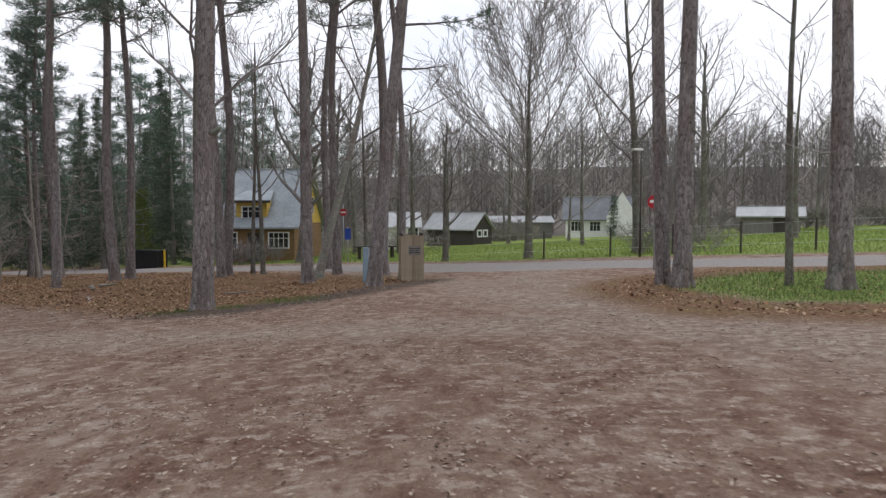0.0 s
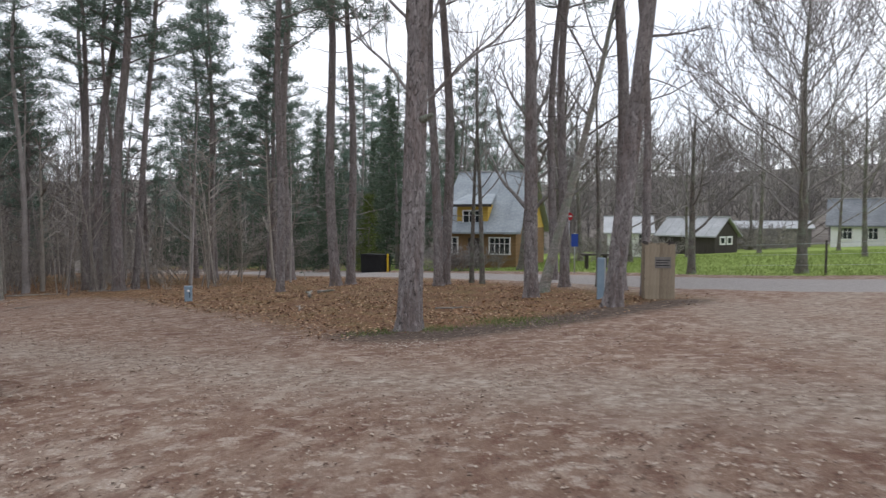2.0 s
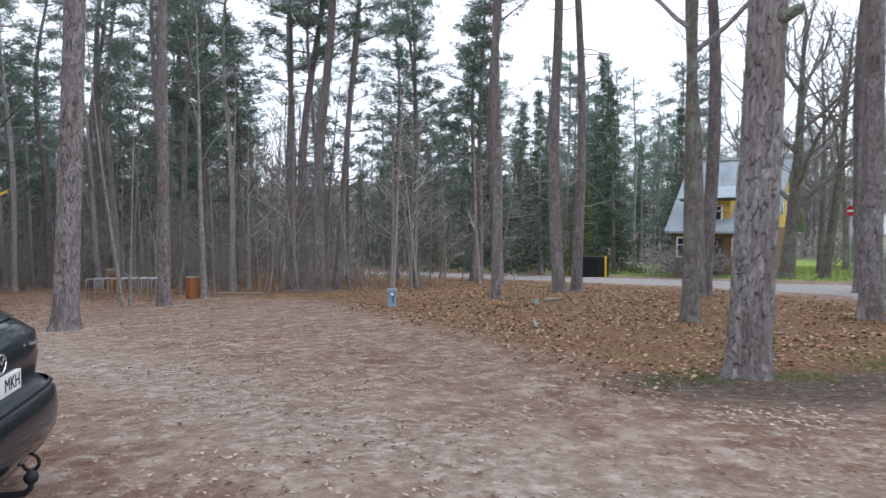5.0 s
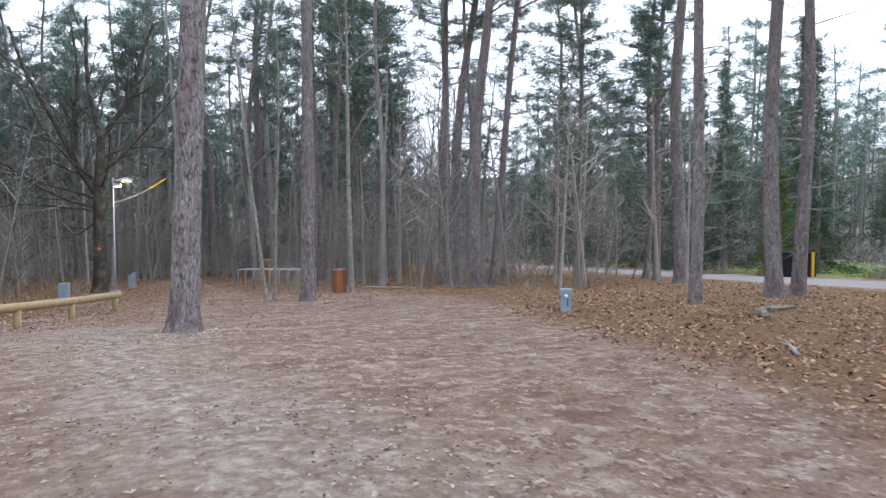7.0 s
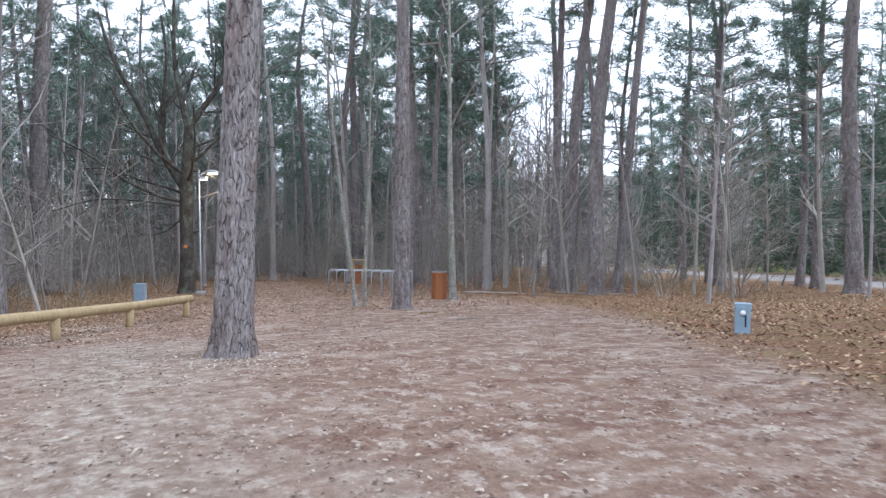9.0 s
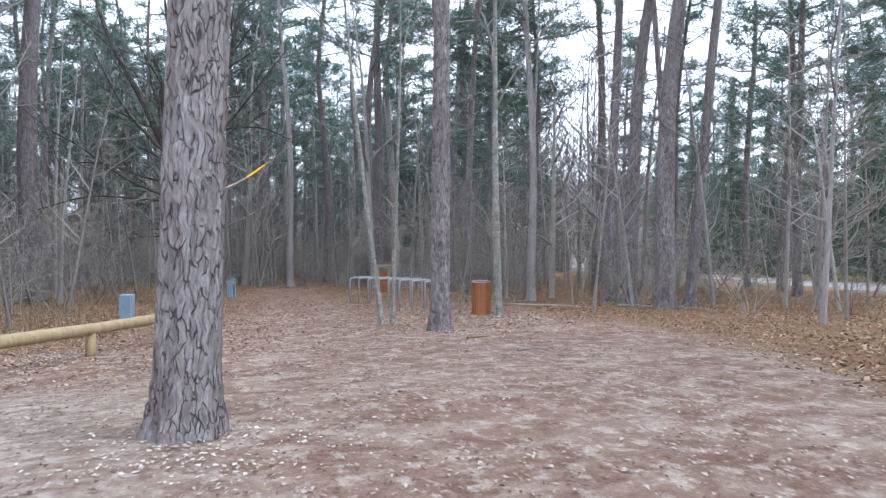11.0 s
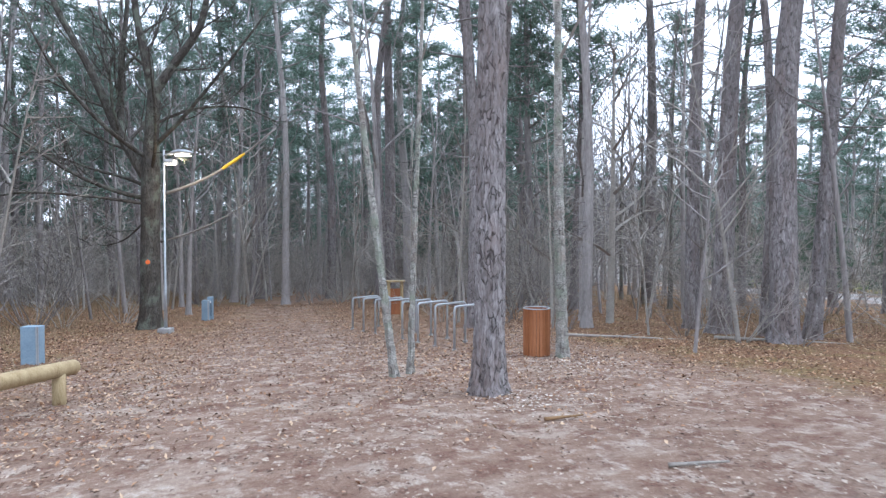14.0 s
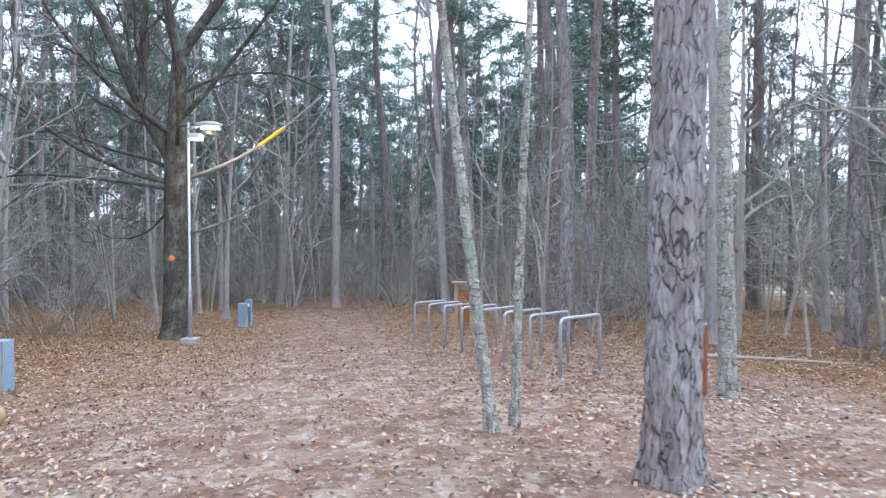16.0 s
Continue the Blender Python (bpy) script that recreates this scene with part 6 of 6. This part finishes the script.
def scatter_leaves(name, gen, n, box, keep, lo, hi, material, label, category, lift=0.0, flat=0.35, narrow=0.55):
    """Small folded leaves lying on the soil where keep() says so."""
    x, y = gen.uniform(box[0], box[1], n), gen.uniform(box[2], box[3], n)
    ok = gen.random(n) < keep(x, y)
    x, y = x[ok], y[ok]
    n = len(x)
    z = ground_z(x, y) + bank(x, y) - 0.01
    s = gen.uniform(lo, hi, n)[:, None]
    a = gen.uniform(0, 2 * np.pi, n)
    d = np.stack([np.cos(a), np.sin(a), gen.normal(0, flat, n)], 1)
    w = np.stack([-np.sin(a), np.cos(a), gen.normal(0, flat, n)], 1) * gen.uniform(narrow * 0.6, narrow * 1.2, n)[:, None]
    c = np.stack([x, y, z + 0.006 + lift + gen.uniform(0, 0.022, n)], 1)
    fold = np.stack([np.zeros(n), np.zeros(n), gen.uniform(0.0, 0.35, n)], 1)
    v = np.stack([c - d * s * 0.5, c + (w + fold) * s * 0.5, c + d * s * 0.5, c + (-w + fold) * s * 0.5], 1).reshape(-1, 3)
    i = np.arange(n)[:, None] * 4
    f = np.concatenate([i + [0, 1, 2], i + [0, 2, 3]])
    ob = new(name, triangles(name, v, f, material))
    return tagged(ob, label, category, kind="stuff")


gen = np.random.default_rng(5)
STROLL = [(0.4, 0.3), (-3.7, 7.7), (-9.2, 12.1), (-20, 17.5), (-34, 22.4)]


def litter_keep(x, y):
    d = to_line(STROLL, x, y)
    isl = np.clip(0.5 + inside(ISLAND, x, y) / 1.6, 0, 1) * np.clip(0.62 + 0.55 * np.sin(1.15 * x + 0.7 * y + 1.3 * np.sin(0.5 * y)) * np.sin(0.9 * y - 0.45 * x + np.sin(0.8 * x)), 0.3, 1)
    sw = np.clip(0.5 + inside(SOUTHWOOD, x, y) / 2, 0, 1)
    vg = np.maximum(np.clip(0.9 - np.abs(inside(VERGE, x, y)), 0, 1) * 0.8, 0.12 * (inside(VERGE, x, y) > 0))
    deep = np.clip((-x - 20.5) / 8, 0, 0.75)
    k = np.maximum.reduce([isl, sw, vg, deep]) * np.clip(1.25 - d / 26, 0.2, 1)
    k = k * np.clip(np.hypot(x + 4.6, (y - 15.4) * 1.3) - 0.7, 0.06, 1) * np.clip(to_line([(-4.4, 15.6), (-2.6, 17.9), (-1.2, 20.0), (0.2, 22.4)], x, y) - 0.4, 0.1, 1)
    k = k * (1 - 0.55 * np.clip(1.9 - to_line([(-18, 16.6), (-27, 20.0), (-34, 22.6), (-42, 25.2)], x, y), 0, 1))
    return np.where(to_line(ROAD, x, y) < 2.6, 0, k)


def fleck_keep(x, y):
    d = to_line(STROLL, x, y)
    clump = 0.35 + 0.65 * (np.sin(1.7 * x + 0.6 * y) * np.sin(1.3 * y - 0.8 * x) > -0.1)
    return np.clip(1.15 - d / 14, 0.0, 1) * clump * np.where(inside(ISLAND, x, y) > 0.6, 0.1, 1)


scatter_leaves("leaf_litter", gen, 300000, (-46, 14, 8, 42), lambda x, y: litter_keep(x, y) * (x > -19.5), 0.04, 0.1, M_LEAF, "fallen orange-brown leaves lying thick on the ground", "leaf litter")
scatter_leaves("leaf_litter", gen, 260000, (-46, -19.5, 8, 42), litter_keep, 0.028, 0.068, M_LEAF, "small brown leaves strewn over the forest path", "leaf litter")
scatter_leaves("dry_leaves", gen, 230000, (-36, 12, -4, 28), fleck_keep, 0.02, 0.06, M_FLECK, "scattered pale dry leaves trodden into the dirt", "leaf litter", flat=0.12)


def near_foot(spots, wide):
    return lambda x, y: np.clip(sum(np.exp(-(((x - a) ** 2 + (y - b) ** 2) / (2 * w * w))) for a, b, w in spots), 0, 1) * wide


scatter_leaves("wood_chips", gen, 150000, (-28, 0, 10, 26), near_foot([(-4.75, 14.25, 0.22), (-4.35, 14.4, 0.26), (-17.2, 14.8, 0.5), (-22.9, 21.3, 0.42), (-22.6, 12.9, 0.7), (-24.5, 14.3, 0.5), (-24.9, 23.7, 0.6)], 0.9), 0.018, 0.055, M_CHIP, "pale bark chips strewn round the trunks", "wood chips", flat=0.15, narrow=0.7)


def blades(name, gen, n, box, keep, lo, hi, width, material, label, category):
    x, y = gen.uniform(box[0], box[1], n), gen.uniform(box[2], box[3], n)
    ok = gen.random(n) < keep(x, y)
    x, y = x[ok], y[ok]
    n = len(x)
    a, h = gen.uniform(0, 2 * np.pi, n), gen.uniform(lo, hi, n)
    z = ground_z(x, y) + bank(x, y) - 0.02
    c = np.stack([x, y, z], 1)
    s = np.stack([np.cos(a), np.sin(a), 0 * a], 1) * width
    tip = c + np.stack([gen.normal(0, 0.35, n) * h, gen.normal(0, 0.35, n) * h, h], 1)
    v = np.stack([c - s, c + s, tip], 1).reshape(-1, 3)
    ob = new(name, triangles(name, v, np.arange(3 * n).reshape(-1, 3), material))
    return tagged(ob, label, category, kind="stuff")


blades("grass", gen, 90000, (4, 24, -2, 20), lambda x, y: np.clip(inside(VERGE, x, y) - 0.6, 0, 1) * (to_line(ROAD, x, y) > 2.4), 0.05, 0.16, 0.006, M_GRASS, "short green grass on the verge", "grass")
blades("lawn_grass", gen, 90000, (-16, 34, 22, 62), lambda x, y: np.clip(inside(LAWN, x, y), 0, 1), 0.06, 0.18, 0.012, M_LAWN, "bright green lawn grass behind the road", "grass")
blades("foot_grass", gen, 90000, (-9, 0, 11, 22), near_foot([(-5.62, 16.05, 0.2), (-4.55, 16.5, 0.25), (-3.4, 17.9, 0.5), (-5.75, 15.5, 0.18), (-5.3, 15.7, 0.12)], 0.9), 0.03, 0.09, 0.006, M_GRASS, "sparse green grass round the foot of a pine", "grass")


def weed_keep(x, y):
    d = to_line(STROLL + [(-62, 35.5)], x, y)
    wild = np.maximum(np.clip(inside(SOUTHWOOD, x, y) - 0.8, 0, 1), np.clip(inside(ISLAND, x, y) - 5.5, 0, 1))
    return wild * np.clip(1.2 - d / 30, 0.1, 1) * (to_line(ROAD, x, y) > 2.6)


blades("dry_weeds", gen, 90000, (-60, -2, -4, 50), weed_keep, 0.12, 0.6, 0.006, M_DRYGRASS, "dry straw-coloured weeds on the forest floor", "dry grass")
